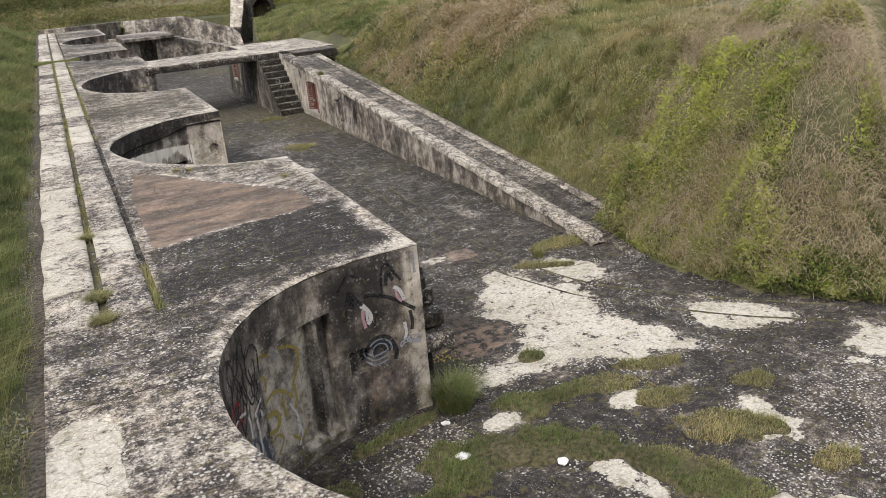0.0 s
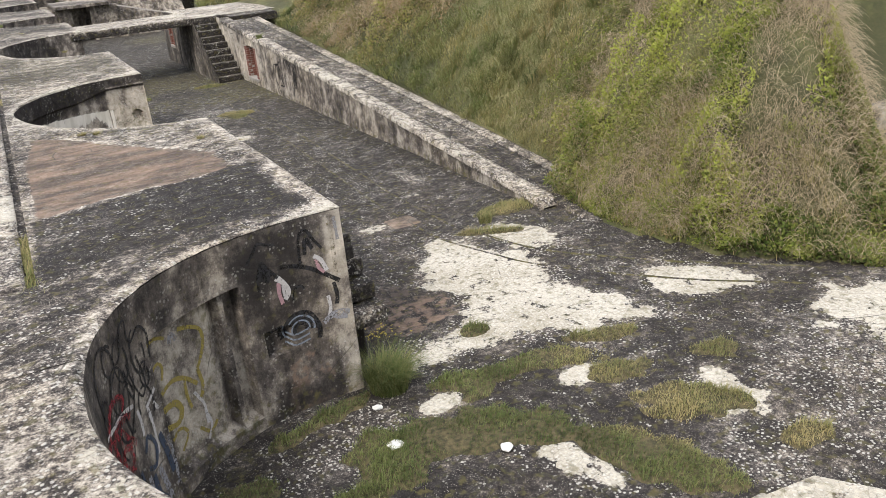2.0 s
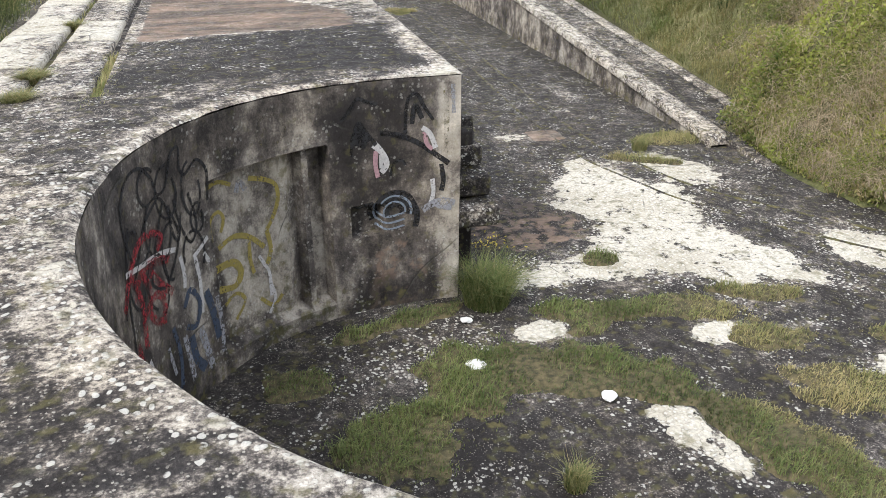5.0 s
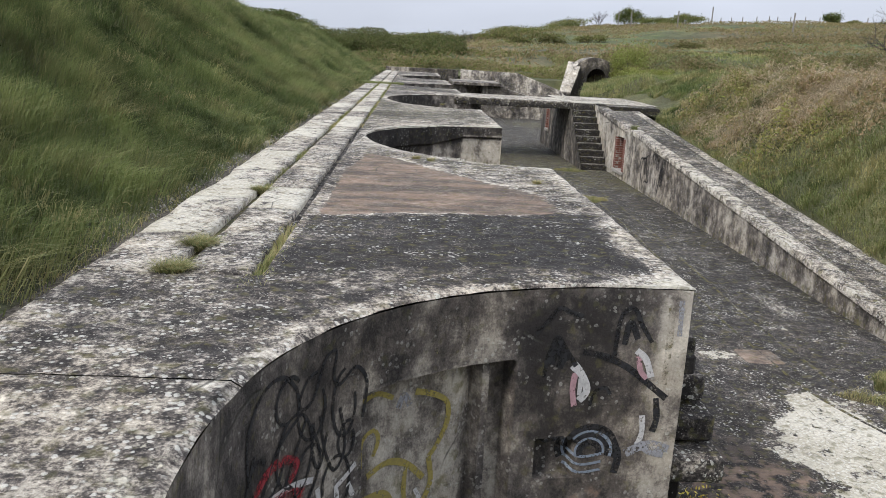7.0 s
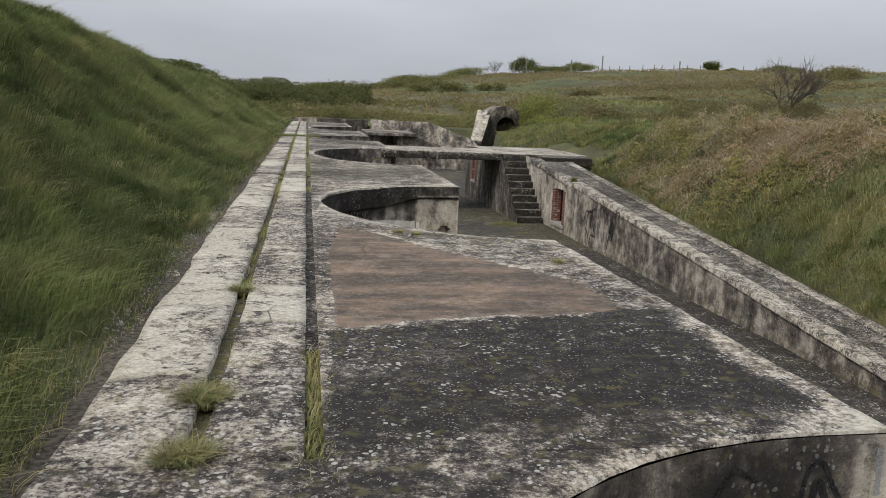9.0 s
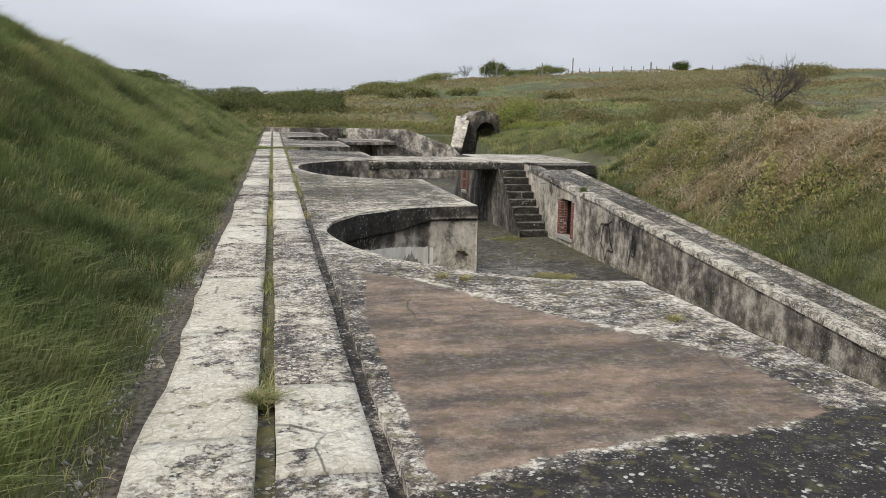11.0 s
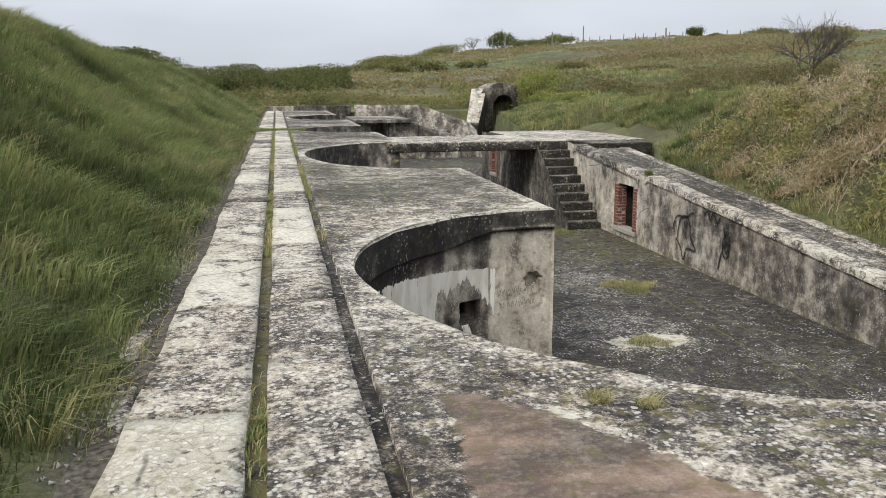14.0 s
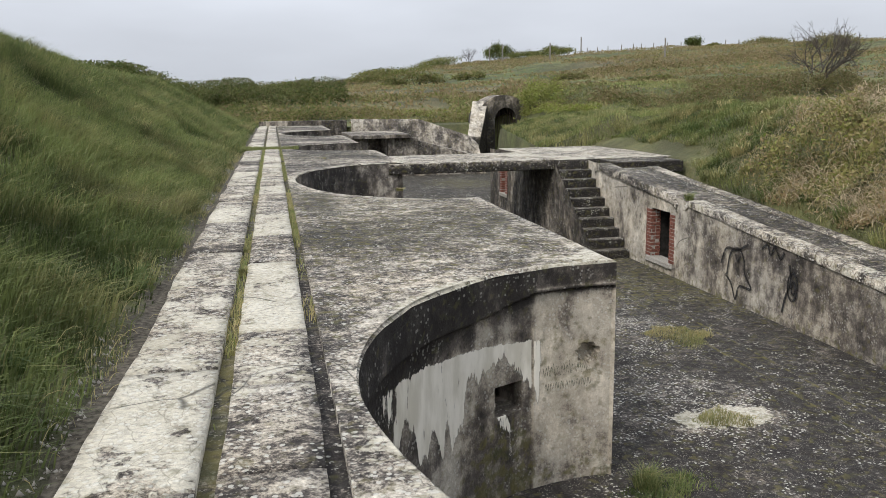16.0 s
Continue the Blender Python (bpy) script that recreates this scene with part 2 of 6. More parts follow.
# ---- mesh helpers ----
def link_mesh(name, verts, faces, material, parent=None, label="", smooth=False):
    me = bpy.data.meshes.new(name)
    me.from_pydata([tuple(v) for v in verts], [], faces)
    me.materials.append(material)
    if smooth:
        me.polygons.foreach_set("use_smooth", [True] * len(me.polygons))
    me.update()
    ob = new(name, me)
    if parent is not None:
        ob.parent = parent
    if label:
        ob["label"] = label
    return ob


def part(name, bm, material, parent=None, label="", smooth=False):
    me = bpy.data.meshes.new(name)
    bmesh.ops.recalc_face_normals(bm, faces=bm.faces)
    bm.to_mesh(me)
    bm.free()
    me.materials.append(material)
    if smooth:
        me.polygons.foreach_set("use_smooth", [True] * len(me.polygons))
    ob = new(name, me)
    if parent is not None:
        ob.parent = parent
    if label:
        ob["label"] = label
    return ob


def box(x0, x1, y0, y1, z0, z1, bevel=0.0, bm=None, jitter=0.0):
    bm = bm or bmesh.new()
    c = bmesh.ops.create_cube(bm, size=1.0, matrix=Matrix.LocRotScale(((x0 + x1) / 2, (y0 + y1) / 2, (z0 + z1) / 2), None, (x1 - x0, y1 - y0, z1 - z0)))
    if jitter:
        for v in c["verts"]:
            v.co += Vector([random.uniform(-jitter, jitter) for _ in range(3)])
    if bevel:
        edges = list({e for v in c["verts"] for e in v.link_edges})
        bmesh.ops.bevel(bm, geom=edges, offset=bevel, segments=1, affect="EDGES")
    return bm


def smooth01(a, b, v):
    t = np.clip((np.asarray(v, float) - a) / (b - a), 0, 1)
    return t * t * (3 - 2 * t)


def fbm(x, y, scale, seed=0.0, octaves=3):
    """Smooth value noise in -1..1 for arrays, as a sum of turned lattice noises."""
    x, y = np.asarray(x, float), np.asarray(y, float)
    out, amp, total = 0.0, 1.0, 0.0
    for o in range(octaves):
        a = 0.6 + 1.1 * o + seed
        u, v = (x * math.cos(a) - y * math.sin(a)) * scale + 13.7 * o + seed * 7, (x * math.sin(a) + y * math.cos(a)) * scale + 5.1 * o - seed * 3
        iu, iv = np.floor(u), np.floor(v)
        fu, fv = u - iu, v - iv
        fu, fv = fu * fu * (3 - 2 * fu), fv * fv * (3 - 2 * fv)

        def lat(p, q):
            s = np.sin(p * 127.1 + q * 311.7 + seed * 17.3) * 43758.5453
            return (s - np.floor(s)) * 2 - 1

        out = out + amp * ((lat(iu, iv) * (1 - fu) + lat(iu + 1, iv) * fu) * (1 - fv) + (lat(iu, iv + 1) * (1 - fu) + lat(iu + 1, iv + 1) * fu) * fv)
        total += amp
        amp *= 0.5
        scale *= 2.03
    return out / total


def set_cover(ob, rgba, name="cover"):
    me = ob.data
    a = me.color_attributes.new(name, "FLOAT_COLOR", "POINT")
    a.data.foreach_set("color", np.clip(np.asarray(rgba, dtype=np.float32), 0, 1).ravel())


def verts_of(ob):
    v = np.empty(len(ob.data.vertices) * 3, dtype=np.float32)
    ob.data.vertices.foreach_get("co", v)
    return v.reshape(-1, 3).astype(float)


def sheet(name, P, material, parent=None, label="", cover=None, smooth=True):
    """A grid mesh from an array of points of shape (rows, columns, 3)."""
    r, c = P.shape[:2]
    i = np.arange(r * c).reshape(r, c)
    f = np.stack([i[:-1, :-1], i[:-1, 1:], i[1:, 1:], i[1:, :-1]], -1).reshape(-1, 4)
    ob = link_mesh(name, P.reshape(-1, 3).tolist(), f.tolist(), material, parent, label, smooth)
    if cover is not None:
        set_cover(ob, cover(*P.reshape(-1, 3).T))
    return ob


def stack4(w, b, r, m):
    w = np.asarray(w, float)
    return np.stack([w, b + 0 * w, r + 0 * w, m + 0 * w], -1)


# ---- plan ----
FLOOR = -2.15
LEFT, EDGE = -0.55, 3.38
GAUGE, SLOT, RAIL_START = 0.52, 0.085, 8.0
# each gun pit's scallop: middle, reach ahead, reach behind, roundness ahead and behind
PITS = [(5.6, 2.53, 2.73, 2.3, 1.8), (17.0, 2.85, 3.3, 1.9, 1.8), (28.8, 3.6, 3.9, 2.0, 2.0), (40.3, 2.3, 2.6, 2.0, 2.0), (52.6, 4.0, 3.8, 2.0, 2.0)]
PIT_X, PIT_R = 3.22, 2.52
WALL_X, FAR_WALL_X = 8.15, 7.25
END_Y = 66.0


def ramp_z(y):
    return -0.12 - 0.0935 * (31.9 - np.asarray(y, float))


def right_edge(y):
    for c, up, dn, eu, ed in PITS:
        u, e = ((y - c) / up, eu) if y > c else ((c - y) / dn, ed)
        if u < 1:
            return PIT_X - PIT_R * (1 - u ** e) ** (1 / e)
    return EDGE


def ground_z(x, y):
    """The lie of the land: grassy banks on both sides, the sunken battery between, fields and a low ridge beyond."""
    x, y = np.broadcast_arrays(np.asarray(x, float), np.asarray(y, float))
    n1, n2 = fbm(x, y, 0.12, 1.0), fbm(x, y, 0.6, 2.0)
    # bank along the deck
    u = np.maximum(LEFT - 0.12 - x, 0)
    left = -0.1 + 3.45 * smooth01(-0.9, 6.4, u) - 3.45 * smooth01(-0.9, 6.4, 0) + 0.25 * n1 * smooth01(1.5, 5, u) + 0.06 * n2 * smooth01(0.3, 1, u)
    left = left + 0.07 * fbm(x, y, 1.1, 6.0) * smooth01(0.6, 1.6, u)
    left = left + (0.15 - 0.55 * smooth01(30, 46, y)) * smooth01(2, 6, u) + 0.16 * fbm(x, y, 0.55, 16.0) * smooth01(0.9, 2.4, u)
    left = -0.1 + (left + 0.1) * (1 - 0.85 * smooth01(58, 68, y))
    # bank beyond the ramp
    foot = np.where(y < 12, 8.5 + 0.0 * y, 9.35) + 0.28 * np.maximum(9.5 - y, 0) + 0.55 * np.maximum(8.1 - y, 0) + 0.8 * smooth01(29, 31, y) - 1.4 * smooth01(37.5, 38.4, y) + 0.22 * np.clip(y - 38.4, 0, 25)
    base = np.where(y < 11.6, FLOOR, np.minimum(ramp_z(y), -0.12))
    crest = 1.35 - 0.75 * smooth01(30, 48, y) + 0.25 * n1
    w = np.where(y < 30, 3.9 - 1.0 * smooth01(10, 18, y), 3.4)
    v = x - foot
    right = base - 0.03 + (crest - base) * smooth01(-0.6, w, v) - (crest - base) * smooth01(-0.6, w, 0) + 0.1 * n2 * smooth01(0.1, 0.6, v) + 0.2 * fbm(x, y, 1.0, 6.0) * smooth01(0.4, 1.2, v)
    plateau = crest + 0.02 * np.maximum(v - 6, 0) + 1.7 * smooth01(57, 67, y + 1.5 * n1)
    right = right + (plateau - crest) * smooth01(3.5, 9, v)
    # the bank's open end beside the yard
    end = smooth01(-0.3, 1.7, (y - 6.6) - 0.75 * (x - 10.2))
    right = np.where((y < 14) & (x > 9.5), FLOOR - 0.03 + (right - FLOOR + 0.03) * np.maximum(end, smooth01(17, 24, x)), right)
    # the closed end of the battery
    back = -0.1 + 2.2 * smooth01(END_Y - 3, END_Y + 21, y + 1.2 * n1) - 0.2
    inside = (x > LEFT - 0.1) & (v < 0)
    z = np.where(x <= LEFT - 0.1, left, np.where(inside, FLOOR - 0.9, right))
    z = np.where((y > END_Y - 0.3) & (x > LEFT - 0.1) & (x < 14), np.maximum(back, np.where(x > 9.5, right, -3) * 1.0), z)
    z = np.where((y > END_Y - 0.3) & (x <= LEFT - 0.1), np.maximum(left, back), z)
    z = np.where((y > END_Y - 0.3) & (x >= 14), np.maximum(right, back * smooth01(30, 14, x)), z)
    # the yard before the tunnel mouth
    z = np.where((y > 57) & (y < 66.2) & (x > 7) & (x < 16.4), FLOOR - 0.03, z)
    # the rise on which the walk begins
    rise = np.clip((1.95 - y) * 0.86, 0, 2.6)
    z = np.where((y < 1.95) & (x > LEFT - 0.1) & (x < 4.6), np.maximum(rise, 0) + 0.0, z)
    # fields up to the ridge
    r = np.hypot(x, y - 13)
    az = np.degrees(np.arctan2(x, y - 13))
    elev = np.interp(az, [-180, -60, -12, -3.5, 4.3, 11.7, 20, 28, 40, 90, 180], [0.8, 0.8, 0.8, 0.9, 1.15, 2.3, 2.85, 3.15, 3.25, 2.0, 0.8])
    ridge = 1.5 + 190 * np.tan(np.radians(elev)) + 0.9 * fbm(x, y, 0.03, 5.0)
    far = 2.2 + 0.5 * n1 + (ridge - 2.2) * smooth01(75, 195, r)
    far = far - (ridge * 0.5) * smooth01(215, 900, r)
    k = smooth01(72, 100, r)
    return z * (1 - k) + far * k


# ---- ground ----
def axis(marks):
    out = [marks[0][0]]
    for (a, _), (b, step) in zip(marks, marks[1:]):
        n = max(1, int(round(abs(b - a) / step)))
        out += [a + (b - a) * (i + 1) / n for i in range(n)]
    return np.array(out)


gx = axis([(-2500, 0), (-400, 300), (-100, 30), (-30, 6), (-9, 1.0), (-0.75, 0.2), (LEFT - 0.12, 0.13), (LEFT - 0.08, 0.04), (8.3, 0.85), (16, 0.2), (30, 0.7), (100, 4), (260, 8), (600, 60), (2500, 400)])
gy = axis([(-2500, 0), (-300, 300), (-40, 30), (-3, 3), (1.9, 0.4), (2.0, 0.1), (30, 0.25), (END_Y - 0.4, 0.5), (END_Y - 0.25, 0.15), (84, 0.6), (140, 3), (260, 7), (600, 40), (2500, 300)])
GX, GY = np.meshgrid(gx, gy)
GZ = ground_z(GX, GY)


def turf_cover(x, y, z):
    n = fbm(x, y, 0.25, 8.0)
    r = np.hypot(x, y - 13)
    right = smooth01(8, 10, x)
    dry = np.clip(0.25 - 0.2 * smooth01(60, 100, r) + 0.5 * n + 0.35 * right * smooth01(60, 20, y) + 0.1 * smooth01(85, 130, r), 0, 1)
    brown = np.clip(smooth01(-0.15, 0.35, fbm(x, y * 2.5, 0.035, 9.0)) * smooth01(45, 70, r) * 1.0 + 0.45 * right * smooth01(0.0, 0.5, fbm(x, y, 0.3, 4.0)) * smooth01(70, 40, r), 0, 1)
    return stack4(dry, brown, smooth01(0.45, 0.2, LEFT - x) * smooth01(-0.3, 0.0, LEFT - x) * (y < END_Y), 1)


ground = sheet("ground", np.stack([GX, GY, GZ], -1), M_TURF, cover=turf_cover)
tagged(ground, "rough grassy banks and fields round the battery", "ground", kind="structure")


# ---- deck ----
def deck_cover(x, y, z):
    n, m, f = fbm(x, y, 0.55, 3.0), fbm(x, y, 1.7, 4.0), fbm(x, y, 0.2, 6.0)
    edge = np.array([right_edge(v) for v in y])
    rim = smooth01(0.34, 0.04, edge - x + 0.12 * m)
    strips = smooth01(0.62, 0.5, x)
    white = 0.30 + 0.32 * n + 0.12 * m + 0.24 * rim + 0.12 * strips
    black = 0.34 - 0.3 * n + 0.15 * m - 0.2 * rim
    # tarred field on the first pier, up to the ragged edge of the red-brown screed
    join = 9.95 + 0.2 * (x - 0.5) + 0.1 * m
    tar = smooth01(8.1, 8.5, y + 0.3 * m - 0.15 * (x - 2)) * smooth01(0.08, -0.08, y - join) * smooth01(0.55, 0.65, x) * smooth01(0.75, 0.35, rim + 0.5 * np.maximum(x - 2.6, 0))
    white, black = white - 0.15 * tar, black + 0.45 * tar
    right = 2.85 - 0.02 * (y - 11.2) - 0.6 * np.maximum(y - 11.4, 0) + 0.12 * m
    red = smooth01(-0.05, 0.08, y - join) * smooth01(0.06, -0.06, x - right) * smooth01(0.66, 0.72, x + 0.15 * smooth01(12.5, 14, y) * -1) * smooth01(14.35, 14.15, y)
    white = white * (1 - 0.93 * red) + 0.04 * red
    black = black * (1 - 0.8 * red)
    # pale line where the screed ends
    lip = np.exp(-((y - join) / 0.035) ** 2) * smooth01(0.6, 0.7, x) * smooth01(2.75, 2.5, x)
    lip = np.maximum(lip, np.exp(-((x - right - 0.03) / 0.05) ** 2) * smooth01(11.2, 11.8, y) * smooth01(14.4, 14.0, y) * smooth01(-0.2, 0.2, m))
    white = white + 0.9 * lip
    # flaked cream render at the near corner
    cream = smooth01(0.1, -0.06, np.hypot((x + 0.3) / 0.3, (y - 5.35) / 0.85) - 1 + 0.35 * m)
    white, black = white + 1.0 * cream, black - 0.6 * cream
    # dark crust across the near deck and the second pier
    near = smooth01(8.4, 7.2, y) + 0.8 * smooth01(6.8, 5.8, y)
    white, black = white - 0.13 * near * (1 - rim), black + 0.1 * near
    far = smooth01(17, 20, y)
    white, black = white - 0.06 * far * (1 - rim) * (1 - strips), black + 0.02 * far
    tip = np.maximum(smooth01(2.7, 3.2, x) * smooth01(8.6, 8.2, y), smooth01(2.5, 3.0, x) * smooth01(20.6, 20.0, y) * smooth01(18, 19, y))
    white, black = white + 0.55 * tip, black - 0.3 * tip
    moss = 0.1 + 0.25 * smooth01(0.1, 0.5, f) * (1 - rim)
    return stack4(white, black, red, moss)


def deck_rows():
    ys = [3.0 - 0.2 * i for i in range(7, 0, -1)]
    y = 3.0
    stops = sorted({c + s for c, up, dn, *_ in PITS for s in (up, -dn)})
    fine = set()
    for c, up, dn, *_ in PITS:
        for a in np.linspace(0, math.pi / 2, 30):
            fine.add(round(c + up * math.sin(a), 4))
            fine.add(round(c - dn * math.sin(a), 4))
    fine.update((RAIL_START, 6.342, 6.35))
    step = 1.85
    while step < END_Y:
        fine.add(round(step, 4))
        step += 0.09 if step < 24 else 0.3
    for s in stops:
        fine.add(round(s - 0.004, 4))
        fine.add(round(s + 0.004, 4))
    return np.array(sorted(v for v in fine if 1.85 <= v <= END_Y))


ROWS_Y = deck_rows()
EDGE_X = np.array([right_edge(v) for v in ROWS_Y])
deck = tagged(new("deck"), "weathered concrete deck of a gun battery with scalloped pits", "deck", kind="structure")


def deck_field(name, y0, y1, x0, x1=None, label="", drop=0.07):
    """A stretch of the deck's top from x0 to x1 (or to the scalloped edge), with a worn lip and sides."""
    keep = (ROWS_Y >= y0) & (ROWS_Y <= y1)
    ys = ROWS_Y[keep]
    xr = EDGE_X[keep] if x1 is None else np.full(len(ys), x1)
    t = np.concatenate([[0.0], np.linspace(0, 1, 34 if x1 is None else 7), [1.0]])
    X = x0 + (xr - x0)[:, None] * t[None, :]
    Y = np.repeat(ys[:, None], len(t), 1)
    Z = 0.012 * fbm(X, Y, 1.3, 2.0) + 0.006 * fbm(X, Y, 6.0, 3.0)
    Z[:, 0] -= drop
    if x1 is not None:
        Z[:, -1] -= drop
    else:
        chip = 0.02 + 0.03 * np.abs(fbm(ys, ys * 0, 2.5, 5.0))
        Z[:, -2] -= 0.004
        X[:, -2] -= chip
        X[:, -1] += 0.004
        Z[:, -1] -= chip * 0.8
    Y[0] += 0.004
    return sheet(name, np.stack([X, Y, Z], -1), M_DECK, deck, label, deck_cover)


deck_field("deck_surface", 1.85, 6.343, LEFT)
deck_field("deck_surface", 6.3495, RAIL_START, LEFT)
deck_field("deck_surface", RAIL_START, END_Y, GAUGE + SLOT / 2)
bed_y = np.arange(6.0, END_Y, 0.3)
sheet("slab_bed", np.stack(np.broadcast_arrays(np.array([[LEFT + 0.03, 0.0, GAUGE + 0.2]]), bed_y[:, None], np.full((1, 1), -0.065)), -1), M_DECK, deck, "", lambda x, y, z: stack4(0.1 + 0 * x, 0.7, 0, 0.4))
slot_bed = lambda x, y, z: stack4(0.12 + 0 * x, 0.5, 0, np.where((x > 0.2) & (y > 9.4) & (y < 18.4), 0.0, 0.4 + 0.6 * fbm(x, y, 0.8, 7.0) + 0.25 * (x < 0.2)))
for x in (0.0, GAUGE):
    ys = np.arange(RAIL_START, END_Y, 0.3)
    P = np.stack([np.repeat(np.array([[x - SLOT / 2, x, x + SLOT / 2]]), len(ys), 0), np.repeat(ys[:, None], 3, 1), np.full((len(ys), 3), -0.055)], -1)
    sheet("rail_slot", P, M_DECK, deck, "mossy sunken rail slot", slot_bed)


def pane_cover(light):
    def f(x, y, z):
        n, m = fbm(x, y, 0.9, 3.0), fbm(x, y, 2.6, 4.0)
        return stack4(0.60 + 0.95 * light + 0.42 * n + 0.2 * m, 0.2 - 0.75 * light - 0.42 * n - 0.15 * m, 0, 0.05)
    return f


# gravelly gutter along the deck's grassy side
ys = np.arange(1.9, END_Y, 0.12)
gutter = np.stack(np.broadcast_arrays(np.array([[LEFT - 0.2, LEFT - 0.13, LEFT - 0.07, LEFT + 0.0, LEFT + 0.06]]), ys[:, None], 0.0), -1).copy()
gutter[..., 2] = -0.085 + 0.02 * fbm(gutter[..., 0], gutter[..., 1], 2.5, 4.0)
tagged(sheet("margin", gutter, plain("gravelly_soil", (0.04, 0.034, 0.026), (0.17, 0.15, 0.12), 26, 0.95, 1.0)), "gravelly gutter between deck and grass", "margin", kind="structure")

# strips of cast slabs beside and between the rail slots
joints_a = [RAIL_START, 9.05, 10.6, 12.45, 14.3, 16.1, 17.6, 19.7, 21.3, 23.4, 25.6, 28.0, 31.0, 34.5, 38.0, 42.0, 47.0, 52.0, 58.0, END_Y]
light_a = [0.05, 0.1, 0.22, 0.2, 0.05, 0.26, 0.0, 0.2, -0.28, 0.2, -0.1, 0.1, -0.2, 0.15, 0.05, -0.1, 0.1, 0.0, 0.1]
joints_b = [RAIL_START, 9.2, 10.15, 11.3, 12.5, 15.0, 16.2, 17.3, 18.3, 20.6, 22.2, 24.0, 26.5, 29.0, 32.0, 36.0, 41.0, 47.0, 56.0, END_Y]
light_b = [-0.2, -0.15, 0.3, -0.12, 0.05, -0.08, -0.2, -0.12, 0.36, -0.14, 0.25, -0.05, 0.2, 0.0, 0.2, 0.05, 0.1, -0.05, 0.1]
for joints, lights, x0, x1 in ((joints_a, light_a, LEFT, -SLOT / 2), (joints_b, light_b, SLOT / 2, GAUGE - SLOT / 2)):
    for (a, b), light in zip(zip(joints, joints[1:]), lights):
        n = max(6, int((b - a) / 0.1))
        ys = np.linspace(a + 0.012, b - 0.012, n)
        ys = np.concatenate([[ys[0]], ys, [ys[-1]]])
        t = np.concatenate([[0.0], np.linspace(0, 1, 7), [1.0]])
        X = np.repeat((x0 + (x1 - x0) * t)[None], len(ys), 0)
        Y = np.repeat(ys[:, None], len(t), 1)
        wob = 0.012 * fbm(Y, X * 0 + x0, 2.2, 1.0)
        X[:, -2:] += wob[:, -2:]
        X[:, :2] += wob[:, :2] * (0 if x0 < 0 else 1) + (0.05 * fbm(Y, X * 0, 1.1, 2.0)[:, :2] if x0 < 0 else 0)
        Z = 0.01 * fbm(X, Y, 1.3, 2.0) + 0.006 * fbm(X, Y, 6.0, 3.0) + random.uniform(-0.006, 0.008)
        Z[:, 0] -= 0.3 if x0 < 0 else 0.07
        Z[:, -1] -= 0.07
        Z[0] -= 0.07
        Z[-1] -= 0.07
        Z[1:-1, 1] -= 0.006
        Z[1:-1, -2] -= 0.006
        sheet("concrete_slab", np.stack([X, Y, Z], -1), M_DECK, deck, "", pane_cover(light))


# ---- pit walls under the deck's scalloped edge ----
def edge_line():
    """The deck's scalloped edge as evenly walked points, closer together in the two near pits."""
    pts = np.stack([EDGE_X, ROWS_Y], -1)
    seg = np.hypot(*np.diff(pts, axis=0).T)
    s = np.concatenate([[0], np.cumsum(seg)])
    out, d = [], 0.0
    while d < s[-1]:
        y = np.interp(d, s, pts[:, 1])
        out.append(d)
        d += 0.025 if 6.6 < y < 8.3 or 18.0 < y < 19.95 else 0.06 if y < 20 else 0.2
    out = np.array(out)
    return np.stack([np.interp(out, s, pts[:, 0]), np.interp(out, s, pts[:, 1])], -1)


EDGE_LINE = edge_line()


def pit_of(y):
    return min(range(len(PITS)), key=lambda i: abs(PITS[i][0] - y))


def inward(x, y):
    """Unit vector from the pit's middle into the wall."""
    c = PITS[pit_of(y)][0]
    if x >= EDGE - 0.01:
        return np.array([-1.0, 0.0])
    d = np.array([x - PIT_X, y - c])
    return d / max(np.hypot(*d), 1e-6)


def recess(x, y, z):
    """How far the wall stands back: headers, panels, pilasters and holes in the two near pits."""
    if 5.8 < y < 8.2 and x < EDGE - 0.02:
        if z > -0.5 or z < -1.93:
            return 0.0
        if 1.26 < x < 1.86:
            return 0.09
        if 1.86 <= x < 2.0:
            return 0.09 + 0.07 * (x - 1.86) / 0.14
        if 2.07 <= x < 2.2:
            return 0.13
        if 2.0 <= x < 2.07:
            return 0.04
        if 2.38 < x < 2.66 and -1.4 < z < -1.11:
            return 0.09
        return 0.0
    if 17.5 < y < 20.0 and x < EDGE - 0.02:
        ledge = -0.24 if x > 2.5 else -0.27 - 0.1 * float(smooth01(2.5, 1.9, x))
        if 2.17 < x < 2.44 and -1.33 < z < -1.05:
            return 0.6
        if math.hypot(x - 3.13, (z + 0.89) * 1.15) < 0.1 + 0.015 * math.sin(7 * math.atan2(z + 0.89, x - 3.13)):
            return 0.14
        return 0.04 * float(smooth01(ledge + 0.005, ledge - 0.02, z)) + (0.02 if x < 2.56 and z < ledge - 0.02 else 0.0)
    return 0.0


